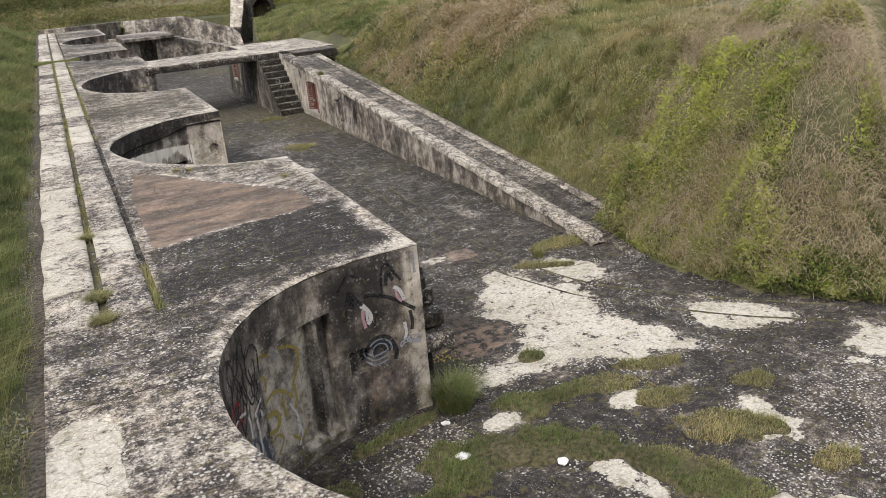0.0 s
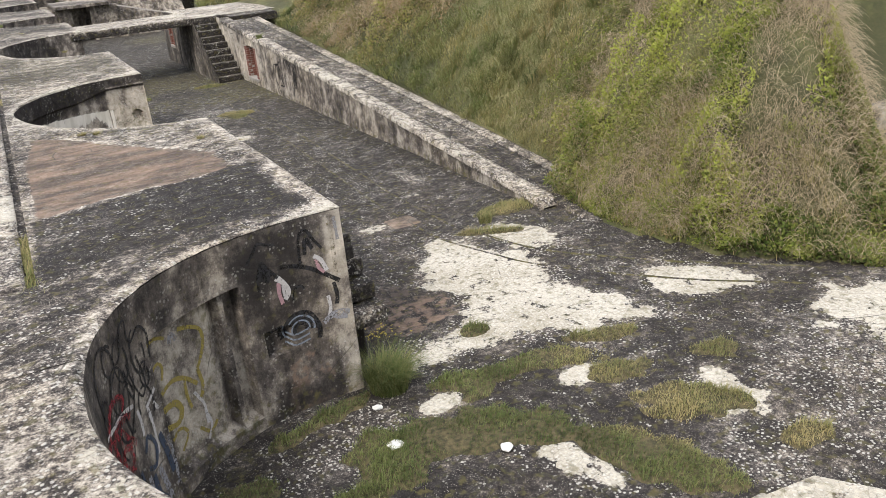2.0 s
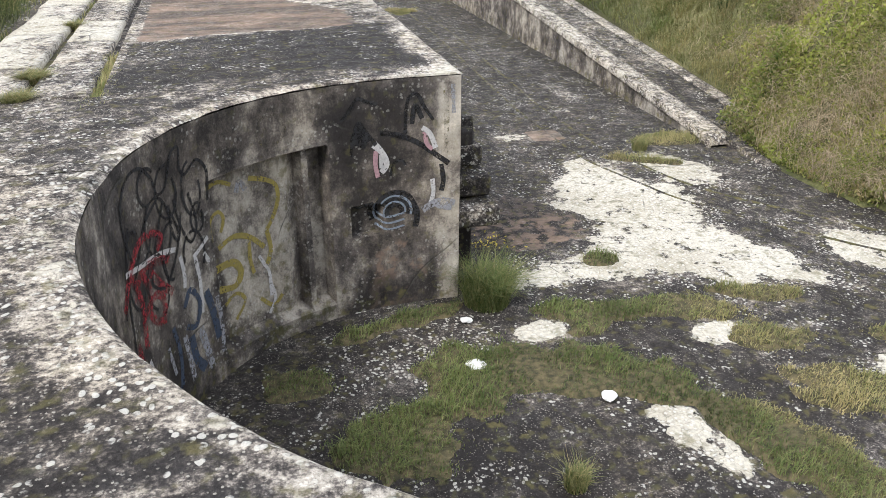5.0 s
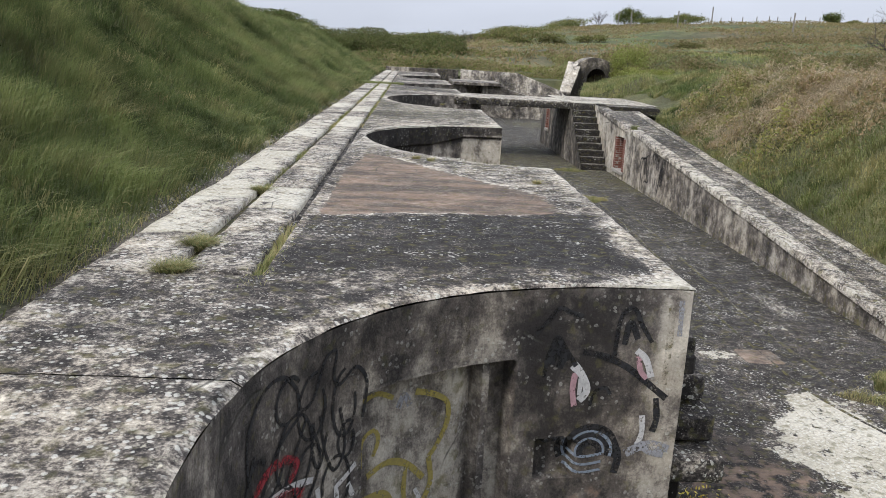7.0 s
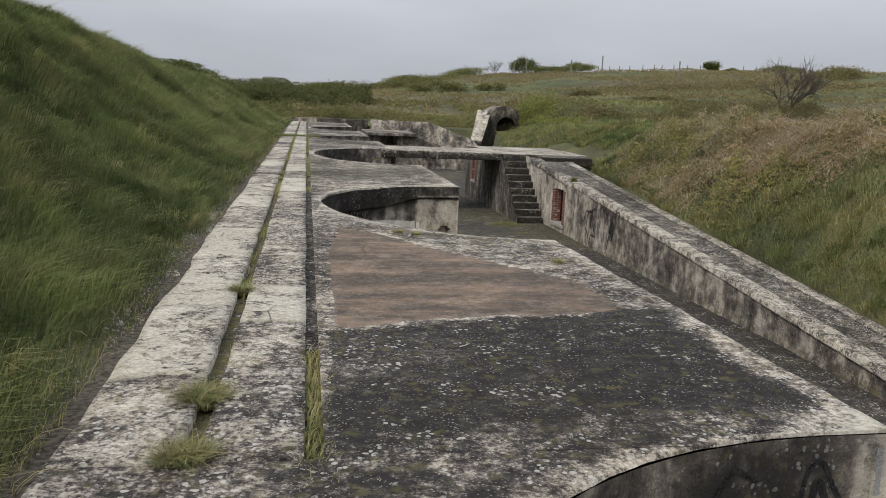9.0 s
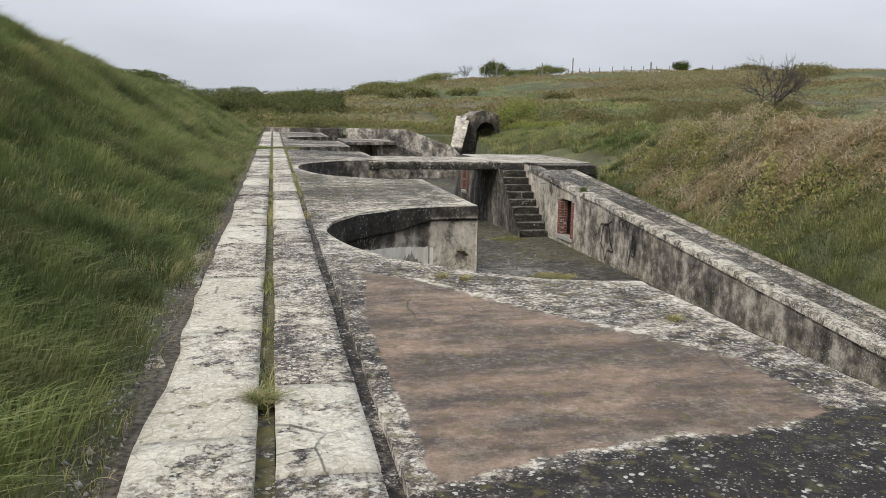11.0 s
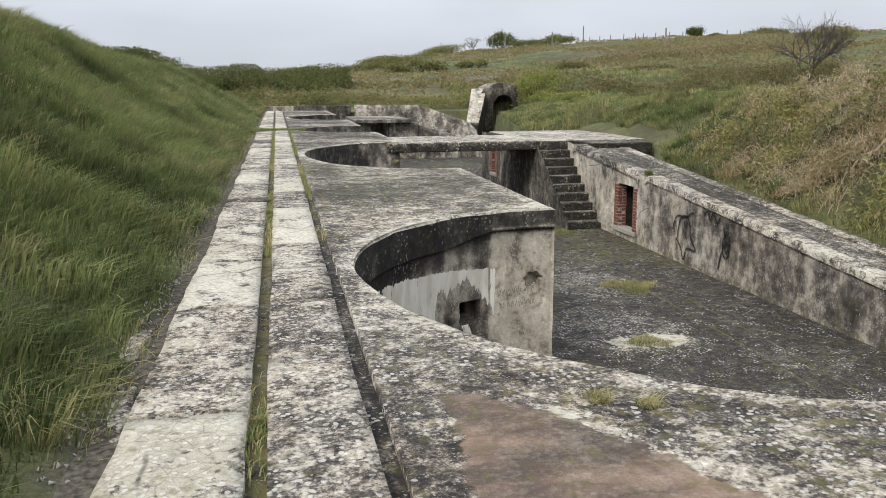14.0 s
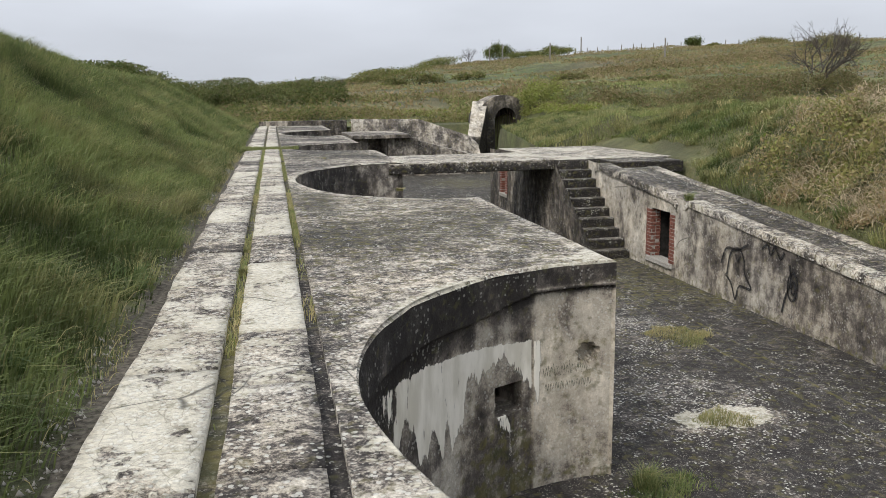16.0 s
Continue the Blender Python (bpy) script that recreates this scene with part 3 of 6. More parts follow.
def wall_cover(x, y, z):
    n, m = fbm(x + y, z, 0.6, 3.0), fbm(x + y, z, 1.9, 5.0)
    run = fbm((x - y) * 4.0, z * 0.25, 1.3, 6.0)
    foot = smooth01(-1.7, -2.15, z)
    white = 0.14 + 0.14 * n
    black = 0.33 + 0.22 * m + 0.12 * foot
    # the second pit: dark band above, lime wash with runs below, pale nose of the pier
    p2 = smooth01(16.6, 17.2, y) * smooth01(20.1, 19.95, y)
    low = smooth01(-0.30, -0.42, z + 0.28 * np.maximum(1.95 - x, 0) + 0.05 * m)
    wash = p2 * smooth01(-0.58, -0.66, z + 0.05 * (x - 1.6)) * smooth01(1.0, 1.45, x + 0.25 * run) * smooth01(2.56, 2.44, x)
    nose = p2 * smooth01(2.52, 2.58, x)
    # shadow line of the nose's ledge, painted as a thin dark band
    ledge_shade = nose * np.exp(-((z + 0.25) / 0.025) ** 2)
    brow = nose * smooth01(-0.22, -0.18, z)
    white = white + 0.05 * p2 * low + wash * (0.06 + 0.75 * run + 0.2 * smooth01(1.9, 1.5, x)) + nose * (0.2 + 0.1 * n - 0.25 * brow)
    black = black + 0.3 * p2 * (1 - low) * (1 - nose) - 0.02 * p2 * low - 0.06 * wash - nose * 0.24 + 0.35 * p2 * smooth01(1.6, 1.1, x) * smooth01(-0.5, 0.3, run) + 0.8 * ledge_shade + 0.3 * brow
    # the first pit: painted bays, some darker and some paler
    p1 = smooth01(5.0, 5.6, y) * smooth01(8.3, 8.1, y)
    bay = smooth01(1.26, 1.32, x) * smooth01(1.9, 1.84, x) * smooth01(-0.48, -0.52, z)
    face = smooth01(2.2, 2.3, x) * smooth01(3.1, 2.8, x + 0.25 * m)
    left = smooth01(1.26, 1.2, x)
    nosep = smooth01(3.12, 3.22, x)
    white = white + p1 * (0.3 * left * smooth01(-0.9, -1.3, z) * (0.7 + run) + 0.14 * bay + 0.2 * nosep * (1 + m) - 0.05 * face)
    # the narrow slot right of the bay is lightened to offset its shade
    black = black - 0.1 * p1 + p1 * (0.02 * left - 0.24 * bay + 0.09 * face - 0.22 * nosep - 0.12 * smooth01(1.86, 1.9, x) * smooth01(2.22, 2.18, x) - 0.04 * smooth01(-0.5, -0.46, z))
    rust = p1 * smooth01(2.4, 2.6, x) * smooth01(3.2, 3.0, x) * smooth01(-1.4, -1.55, z + 0.1 * m) * 0.38 + p1 * nosep * smooth01(0.0, 0.3, run) * 0.35
    moss = 0.0 + 0.32 * foot + 0.2 * nose * smooth01(-0.2, 0.4, n) * smooth01(-0.3, -0.6, z) * smooth01(-1.4, -1.0, z) + 0.45 * p2 * smooth01(1.8, 2.0, x) * smooth01(2.6, 2.4, x) * smooth01(-1.3, -1.55, z) + 0.35 * p1 * bay * smooth01(-0.3, 0.3, n)
    return stack4(white, black, 0.1 * smooth01(0.1, 0.4, n) + rust, moss)


zs = np.concatenate([[-0.03], np.linspace(-0.06, -1.62, 72), np.linspace(-1.65, FLOOR - 0.25, 12)])
P = np.zeros((len(EDGE_LINE), len(zs), 3))
for i, (x, y) in enumerate(EDGE_LINE):
    d = inward(x, y)
    for j, z in enumerate(zs):
        r = recess(x, y, z) + 0.007 * float(fbm(x + y, z, 1.8, 2.0))
        P[i, j] = (x + d[0] * r, y + d[1] * r, z)
wall_west = tagged(sheet("wall_west", P, M_WALL, None, "", wall_cover, smooth=False), "stained concrete walls of scalloped gun pits and piers", "wall", kind="structure")


# ---- trench floor ----
def floor_cover(x, y, z):
    n, m, f = fbm(x, y, 0.5, 3.0), fbm(x, y, 1.6, 4.0), fbm(x, y, 0.25, 9.0)
    black = 0.52 + 0.25 * n + 0.2 * smooth01(12, 15, y)
    white = 0.15 + 0.16 * m

    def spot(cx, cy, rx, ry, turn=0.0):
        c, s = math.cos(turn), math.sin(turn)
        u, v = (x - cx) * c + (y - cy) * s, -(x - cx) * s + (y - cy) * c
        return smooth01(1.45, 0.65, np.sqrt((u / rx) ** 2 + (v / ry) ** 2) + 0.35 * m + 0.15 * n)

    def field(corners, soft=0.3, rough=0.3):
        """1 inside an outline whose edge wanders."""
        d, inside = np.full(np.shape(x), 9.0), np.zeros(np.shape(x), bool)
        for (ax, ay), (bx, by) in zip(corners, corners[1:] + corners[:1]):
            t = np.clip(((x - ax) * (bx - ax) + (y - ay) * (by - ay)) / ((bx - ax) ** 2 + (by - ay) ** 2), 0, 1)
            d = np.minimum(d, np.hypot(x - ax - t * (bx - ax), y - ay - t * (by - ay)))
            inside ^= ((ay > y) != (by > y)) & (x < (bx - ax) * (y - ay) / (by - ay + 1e-9) + ax)
        return smooth01(-soft, soft, np.where(inside, d, -d) + rough * (m + 0.5 * fbm(x, y, 4.5, 6.0)))

    pale = np.maximum.reduce([field([(5.6, 11.0), (6.1, 11.4), (6.75, 10.0), (6.77, 9.0), (7.15, 8.0), (7.12, 7.3), (6.4, 7.5), (5.42, 8.02), (4.11, 8.0), (3.78, 8.26), (4.7, 8.75), (5.25, 9.4), (5.1, 10.2)]), field([(6.7, 11.1), (7.3, 11.45), (7.75, 10.6), (7.2, 10.3)]), field([(7.46, 8.1), (8.2, 8.5), (8.75, 7.6), (8.71, 7.3), (8.0, 7.35)]), field([(8.3, 6.5), (9.3, 6.9), (9.9, 6.0), (8.8, 5.5)]), field([(6.4, 6.6), (6.9, 6.3), (6.75, 5.5), (6.4, 5.05), (6.1, 5.6), (6.05, 6.2)]), spot(3.92, 7.35, 0.3, 0.18), spot(5.45, 6.92, 0.28, 0.2), field([(4.2, 6.1), (4.5, 6.2), (4.75, 5.5), (4.6, 5.2), (4.3, 5.6)], 0.08, 0.12), 0.6 * spot(5.5, 12.6, 0.3, 0.2), 0.6 * spot(6.9, 13.6, 0.5, 0.16, -0.9), 0.6 * spot(7.3, 14.8, 0.16, 0.6, 0.1), 0.75 * spot(5.2, 20.9, 0.6, 0.3)])
    fleck = np.maximum.reduce([spot(2.8, 7.2, 0.9, 0.3, 0.45), field([(7.3, 6.4), (8.6, 5.9), (9.2, 4.2), (6.9, 3.6), (6.0, 4.6), (6.6, 5.4)]), field([(5.3, 5.3), (6.0, 5.5), (6.4, 4.6), (5.6, 4.3)]), spot(4.9, 21.5, 1.0, 1.0), spot(4.3, 5.9, 0.4, 0.4), spot(5.6, 24.5, 0.8, 1.2)])
    white = white + 0.75 * pale + 0.5 * fleck
    black = black - 0.75 * pale - 0.05 * fleck
    gully = spot(2.5, 7.1, 1.3, 0.45, 0.45)
    black = black + 0.2 * gully
    soil = np.maximum(spot(3.3, 5.85, 0.9, 0.42, -0.1), spot(5.2, 6.3, 0.36, 0.26, -0.3))
    white, black = white - 0.3 * soil, black + 0.4 * soil
    brown = spot(4.5, 9.6, 0.65, 0.75)
    return stack4(white - 0.2 * brown, black - 0.15 * brown, 0.3 * smooth01(0.1, 0.5, f) + 0.5 * brown, 0.1 + 0.3 * smooth01(0.0, 0.4, f) * smooth01(0.5, 1.5, y - 10))


fx = axis([(0.4, 0), (10.0, 0.07), (17, 0.5)])
fy = axis([(1.0, 0), (3.5, 0.2), (13, 0.07), (34, 0.25), (END_Y, 0.8)])
FX, FY = np.meshgrid(fx, fy)


def floor_z(x, y):
    return FLOOR + 0.02 * fbm(x, y, 0.5, 2.0) + 0.008 * fbm(x, y, 2.0, 3.0)


trench = sheet("floor", np.stack([FX, FY, floor_z(FX, FY)], -1), M_FLOOR, cover=floor_cover)
tagged(trench, "lichen-spotted wet concrete floor of the sunken battery", "floor", kind="structure")


def floor_rib(pts, wide):
    """A low worn rib in the floor along a smooth line."""
    line = np.array(pts, float)
    d = np.concatenate([[0], np.cumsum(np.hypot(*np.diff(line, axis=0).T))])
    s = np.arange(0, d[-1], 0.12)
    x, y = np.interp(s, d, line[:, 0]), np.interp(s, d, line[:, 1])
    for _ in range(12):
        x[1:-1], y[1:-1] = (x[:-2] + 2 * x[1:-1] + x[2:]) / 4, (y[:-2] + 2 * y[1:-1] + y[2:]) / 4
    tx, ty = np.gradient(x), np.gradient(y)
    L = np.hypot(tx, ty)
    nx, ny = -ty / L, tx / L
    w = wide * (0.8 + 0.5 * fbm(s, s * 0, 1.5, 3.0))
    o = np.array([-0.5, -0.3, 0.3, 0.5])
    X, Y = x[:, None] + nx[:, None] * w[:, None] * o, y[:, None] + ny[:, None] * w[:, None] * o
    Z = floor_z(X, Y) + np.array([-0.01, 0.012, 0.012, -0.01])
    return tagged(sheet("floor_rib", np.stack([X, Y, Z], -1), M_FLOOR, None, "", lambda x, y, z: stack4(0.26 + 0.25 * fbm(x, y, 0.8, 2.0), 0.42, 0, 0.5)), "low worn mossy rib along the floor", "floor rib", kind="structure")


floor_rib([(6.95, 27.0), (6.85, 20.0), (6.55, 14.0), (6.6, 11.8), (7.1, 10.0), (8.2, 8.6), (9.6, 7.2)], 0.06)
floor_rib([(6.5, 26.0), (6.4, 20.0), (6.1, 14.0), (6.15, 11.4), (6.7, 9.7), (7.8, 8.2), (9.2, 6.8)], 0.05)
block_patch = np.stack(np.broadcast_arrays(np.linspace(5.75, 6.35, 8)[None], np.linspace(12.3, 12.9, 8)[:, None], 0.0), -1).copy()
block_patch[..., 2] = floor_z(block_patch[..., 0], block_patch[..., 1]) + 0.012
block_patch[[0, -1], :, 2] -= 0.03
block_patch[:, [0, -1], 2] -= 0.03
tagged(sheet("floor_patch", block_patch, M_DECK, None, "", lambda x, y, z: stack4(0.35 + 0 * x, 0.15, 0.8, 0)), "reddish repair patch in the floor", "floor patch", kind="structure")


# ---- retaining wall with its ramp ----
def ret_cover(x, y, z):
    n, m = fbm(y, z, 0.5, 3.0), fbm(y, z, 1.7, 5.0)
    up = ramp_z(y) - z
    return stack4(0.3 + 0.15 * n + 0.14 * smooth01(26.9, 27.4, y) + 0.12 * smooth01(0.15, 0.02, up), 0.14 + 0.24 * m - 0.02 * smooth01(27.2, 28, y) + 0.14 * smooth01(1.2, 0.4, up) * smooth01(27, 26, y), 0.0, 0.05 + 0.3 * smooth01(-1.95, -2.15, z))


def wall_strip(name, x, ys, top, bottom, cover, cols=14, material=None):
    T = np.linspace(0, 1, cols)
    top, bottom = np.broadcast_to(top, ys.shape), np.broadcast_to(bottom, ys.shape)
    Z = top[:, None] + (bottom - top)[:, None] * T[None]
    Y = np.repeat(ys[:, None], cols, 1)
    X = x + 0.012 * fbm(Y, Z, 1.5, 2.0)
    return sheet(name, np.stack([X, Y, Z], -1), material or M_WALL, None, "", cover)


OPEN_Y0, OPEN_Y1, OPEN_Z0, OPEN_Z1 = 27.72, 28.95, -1.95, -0.85
ys = np.concatenate([np.arange(11.4, OPEN_Y0, 0.2), [OPEN_Y0]])
pieces = [wall_strip("wall_east", WALL_X, ys, ramp_z(ys), FLOOR - 0.2, ret_cover)]
ys = np.linspace(OPEN_Y0, OPEN_Y1, 5)
pieces.append(wall_strip("wall_east", WALL_X, ys, ramp_z(ys), OPEN_Z1, ret_cover, 5))
pieces.append(wall_strip("wall_east", WALL_X, ys, OPEN_Z0, FLOOR - 0.2, ret_cover, 4))
ys = np.linspace(OPEN_Y1, 32.3, 16)
pieces.append(wall_strip("wall_east", WALL_X, ys, ramp_z(ys), FLOOR - 0.2, ret_cover))
for p in pieces:
    tagged(p, "stained concrete retaining wall with pale coping", "wall", kind="structure")


def ramp_cover(light):
    def f(x, y, z):
        n, m = fbm(x, y, 0.6, 3.0), fbm(x, y, 2.0, 4.0)
        return stack4(0.34 + light + 0.2 * n + 0.1 * m, 0.4 - light - 0.25 * n, 0, 0.12)
    return f


def ramp_strip(name, x0, x1, y0, y1, lift, depth, light, label):
    ys = np.arange(y0, y1 + 0.01, 0.15)
    xs = np.linspace(x0, x1, 6)
    xs = np.concatenate([[x0], xs, [x1]])
    X, Y = np.meshgrid(xs, ys)
    X = X + 0.012 * fbm(Y, X * 0, 1.4, x0)
    Z = ramp_z(Y) + lift + 0.008 * fbm(X, Y, 2.0, 1.0)
    Z[:, 0] -= depth
    Z[:, -1] -= depth
    Z[0] -= depth
    Z[-1] -= depth
    return tagged(sheet(name, np.stack([X, Y, Z], -1), M_DECK, None, "", ramp_cover(light)), label, "path" if "path" in name else "coping", kind="structure")


ramp_strip("coping", WALL_X - 0.03, WALL_X + 0.3, 11.4, 27.3, 0.05, 0.12, 0.22, "pale concrete coping along the retaining wall")
ramp_strip("ramp_path", WALL_X + 0.27, 9.2, 10.2, 31.2, 0.0, 0.3, -0.13, "dark worn concrete path rising along the wall")
ramp_strip("ramp_path", WALL_X - 0.04, WALL_X + 0.3, 27.6, 31.9, 0.03, 0.16, -0.08, "thick concrete path edge beside the steps")
ramp_strip("kerb", 9.17, 9.42, 10.8, 31.2, 0.02, 0.3, 0.06, "pale broken kerb below the grass bank")

# ---- steps up from the trench ----
N_STEP = 10
ST_Y0, ST_Y1 = 29.75, 32.35
rise, going = (-0.1 - FLOOR) / N_STEP, (ST_Y1 - ST_Y0) / (N_STEP - 1)
stairs = tagged(new("stairs"), "narrow flight of ten worn concrete steps", "stairs", kind="structure")


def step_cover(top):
    # near black below, paler along the top edge
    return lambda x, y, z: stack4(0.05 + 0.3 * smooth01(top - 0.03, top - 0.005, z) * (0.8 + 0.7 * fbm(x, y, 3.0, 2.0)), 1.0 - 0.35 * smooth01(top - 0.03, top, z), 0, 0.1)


def block(name, x0, x1, y0, y1, z0, z1, cover, label, category="wall", material=None, bevel=0.02, parent=None, cut=0.4):
    """A cast block, cut into cells so that its weathering can vary."""
    bm = box(x0, x1, y0, y1, z0, z1, bevel)
    for axis_i, (a, b) in enumerate(((x0, x1), (y0, y1), (z0, z1))):
        for s in np.arange(a + cut, b - 0.05, cut):
            no = [0, 0, 0]
            no[axis_i] = 1
            co = [0, 0, 0]
            co[axis_i] = s
            bmesh.ops.bisect_plane(bm, geom=bm.verts[:] + bm.edges[:] + bm.faces[:], plane_co=co, plane_no=no)
    ob = part(name, bm, material or M_WALL, parent)
    set_cover(ob, cover(*verts_of(ob).T))
    return ob if parent is not None else tagged(ob, label, category, kind="structure")


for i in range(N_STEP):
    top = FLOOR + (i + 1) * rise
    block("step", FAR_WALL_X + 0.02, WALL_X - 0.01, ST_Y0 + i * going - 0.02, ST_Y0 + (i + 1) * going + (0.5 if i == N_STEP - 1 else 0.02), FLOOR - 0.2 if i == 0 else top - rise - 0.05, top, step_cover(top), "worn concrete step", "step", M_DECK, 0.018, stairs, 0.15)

# stair flank and the trench wall beyond the bridge
def flank():
    ys = np.concatenate([np.arange(ST_Y0 - 0.05, ST_Y1, 0.12), np.arange(ST_Y1, 36.6, 0.3), [36.6]])
    top = np.clip(FLOOR + rise + (ys - ST_Y0) / going * rise, FLOOR + 0.05, -0.11)
    return ys, top


far_cover = lambda x, y, z: stack4(0.26 + 0.2 * fbm(y, z, 0.8, 2.0), 0.42 + 0.25 * fbm(y, z, 0.7, 5.0), 0.35 * smooth01(37.5, 39, y), 0.1)
ys, top = flank()
tagged(wall_strip("wall_stair_flank", FAR_WALL_X, ys, top, FLOOR - 0.2, far_cover), "bare concrete flank beneath the steps", "wall", kind="structure")
tagged(wall_strip("wall_beyond", FAR_WALL_X, np.array([36.6, 36.9, 37.3]), np.full(3, -0.1), -0.55, far_cover, 4), "concrete wall over a bricked opening", "wall", kind="structure")
tagged(wall_strip("wall_beyond", FAR_WALL_X, np.array([36.6, 36.9, 37.3]), np.full(3, -1.4), FLOOR - 0.2, far_cover, 4), "concrete wall under a bricked opening", "wall", kind="structure")
tagged(wall_strip("wall_beyond", FAR_WALL_X, np.arange(37.3, 38.6, 0.3), -0.1, FLOOR - 0.2, far_cover), "stained concrete trench wall", "wall", kind="structure")

# pale slab tops; the sides are painted dark to stand for shade
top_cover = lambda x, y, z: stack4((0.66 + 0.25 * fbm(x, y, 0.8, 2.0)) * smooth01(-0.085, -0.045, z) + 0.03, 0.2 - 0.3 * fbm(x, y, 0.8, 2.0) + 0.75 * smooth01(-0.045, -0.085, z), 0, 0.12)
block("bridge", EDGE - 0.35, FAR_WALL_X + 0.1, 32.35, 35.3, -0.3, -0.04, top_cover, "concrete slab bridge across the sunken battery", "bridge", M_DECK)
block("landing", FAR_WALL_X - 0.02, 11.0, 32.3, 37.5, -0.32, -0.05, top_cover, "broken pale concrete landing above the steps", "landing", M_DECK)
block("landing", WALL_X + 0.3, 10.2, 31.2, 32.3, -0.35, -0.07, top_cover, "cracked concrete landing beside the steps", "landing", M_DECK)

# rooms and walls at the far end
room_cover = lambda x, y, z: stack4(0.4 + 0.3 * fbm(x + y, z, 0.5, 2.0), 0.35 + 0.25 * fbm(x + y, z, 0.7, 5.0), 0.15, 0.1)
def poly_prism(name, base, top, material, parent, cover, label=""):
    """A solid between two rings of corners."""
    n = len(base)
    faces = [tuple(range(n))[::-1], tuple(range(n, 2 * n))] + [(i, (i + 1) % n, n + (i + 1) % n, n + i) for i in range(n)]
    bm = bmesh.new()
    vs = [bm.verts.new(p) for p in base + top]
    for f in faces:
        bm.faces.new([vs[i] for i in f])
    bmesh.ops.subdivide_edges(bm, edges=bm.edges[:], cuts=4, use_grid_fill=True)
    ob = part(name, bm, material, parent, label)
    set_cover(ob, cover(*verts_of(ob).T))
    return ob


block("shelter_roof", 3.9, 6.8, 51.3, 56.5, -0.3, -0.12, room_cover, "flat concrete roof of a low shelter", "roof")
block("shelter_wall", 5.7, 7.2, 51.6, 52.0, FLOOR, -0.3, room_cover, "concrete shelter wall beside a dark doorway")
block("shelter_wall", 3.4, 4.75, 51.6, 52.0, FLOOR, -0.3, room_cover, "concrete shelter wall beside a dark doorway")
block("shelter_wall", 3.4, 7.2, 56.2, 56.5, FLOOR, -0.3, room_cover, "rear concrete wall of the low shelter")
poly_prism("shelter_wing", [(6.9, 51.6, FLOOR), (10.6, 51.6, FLOOR), (10.6, 55.0, FLOOR), (6.9, 55.0, FLOOR)], [(6.9, 51.7, -0.35), (10.4, 51.7, -1.35), (10.4, 54.8, -1.3), (6.9, 54.8, -0.35)], M_WALL, None, room_cover)
tagged(bpy.data.objects["shelter_wing"], "sloping concrete wing beside the low shelter", "wall", kind="structure")
block("end_wall", LEFT, 5.0, END_Y - 0.4, END_Y, FLOOR, 0.3, room_cover, "low concrete wall closing the battery")
# rubble end wall that steps down to the tunnel mouth
ends = np.linspace(5.0, 13.0, 40)
tops = np.interp(ends, [5, 9.2, 10.5, 12.4, 13], [0.4, 0.35, -0.1, -0.75, -1.3])
T = np.linspace(0, 1, 14)
Z = tops[:, None] + (FLOOR - tops)[:, None] * T[None]
X = np.repeat(ends[:, None], 14, 1)
Y = END_Y - 3.2 + 0.12 * fbm(X, Z, 1.2, 4.0) - 0.03 * (X - 5) - 0.8 * T[None]
back_row = np.stack([X[:, :1], Y[:, :1] + 3.0, Z[:, :1] - 0.1], -1)
tagged(sheet("end_wall_rubble", np.concatenate([back_row, np.stack([X, Y, Z], -1)], 1), M_WALL, None, "", lambda x, y, z: stack4(0.5 + 0.35 * fbm(x, z, 0.9, 2.0), 0.45, 0.25, 0.12)), "lichen-covered battered end wall", "wall", kind="structure")


# ---- tunnel mouth ----
tunnel = tagged(new("tunnel_entrance"), "arched concrete tunnel entrance with sloping wing wall and iron grille", "tunnel entrance", kind="structure")
# white lichen on the slope; the faces below it are painted dark as shade
poly_prism("wing_wall", [(12.1, 62.8, FLOOR), (13.0, 62.8, FLOOR), (14.5, 65.6, FLOOR), (13.5, 65.6, FLOOR)], [(12.4, 62.9, -0.85), (13.25, 62.9, -0.85), (14.45, 65.6, 1.38), (13.4, 65.6, 1.36)], M_WALL, tunnel,
           lambda x, y, z: stack4(0.15 + 0.5 * smooth01(-0.85, -0.66, z - (y - 63) * 0.8 + 0.2) + 0.2 * fbm(x, y, 1.2, 1.0), 0.8 - 0.5 * smooth01(-0.85, -0.66, z - (y - 63) * 0.8 + 0.2), 0, 0.1), "lichen-white sloping wing wall")


def arch_front(x0, x1, y0, y1, z0, cx, half, spring, crown):
    """A rounded front wall with an arched opening through it."""
    n = 20
    outer, inner = [], []
    for i in range(n + 1):
        a = math.pi * (1 - i / n)
        outer.append(((x0 + x1) / 2 + (x1 - x0) / 2 * math.cos(a), 0.0 + (crown - 0.0) * math.sin(a)))
        inner.append((cx + half * math.cos(a), spring + half * 1.1 * math.sin(a)))
    outer = [(x0, z0)] + outer + [(x1, z0)]
    inner = [(cx - half, z0)] + inner + [(cx + half, z0)]
    bm = bmesh.new()
    rings = [[bm.verts.new((x, y, z)) for x, z in ring] for y in (y0, y1) for ring in (outer, inner)]
    for i in range(len(outer) - 1):
        fo, fi, bo, bi = rings
        for q in ((fo[i], fo[i + 1], fi[i + 1], fi[i]), (bo[i], bo[i + 1], bi[i + 1], bi[i]), (fo[i], fo[i + 1], bo[i + 1], bo[i]), (fi[i], fi[i + 1], bi[i + 1], bi[i])):
            bm.faces.new(q)
    bmesh.ops.subdivide_edges(bm, edges=bm.edges[:], cuts=2, use_grid_fill=True)
    return bm


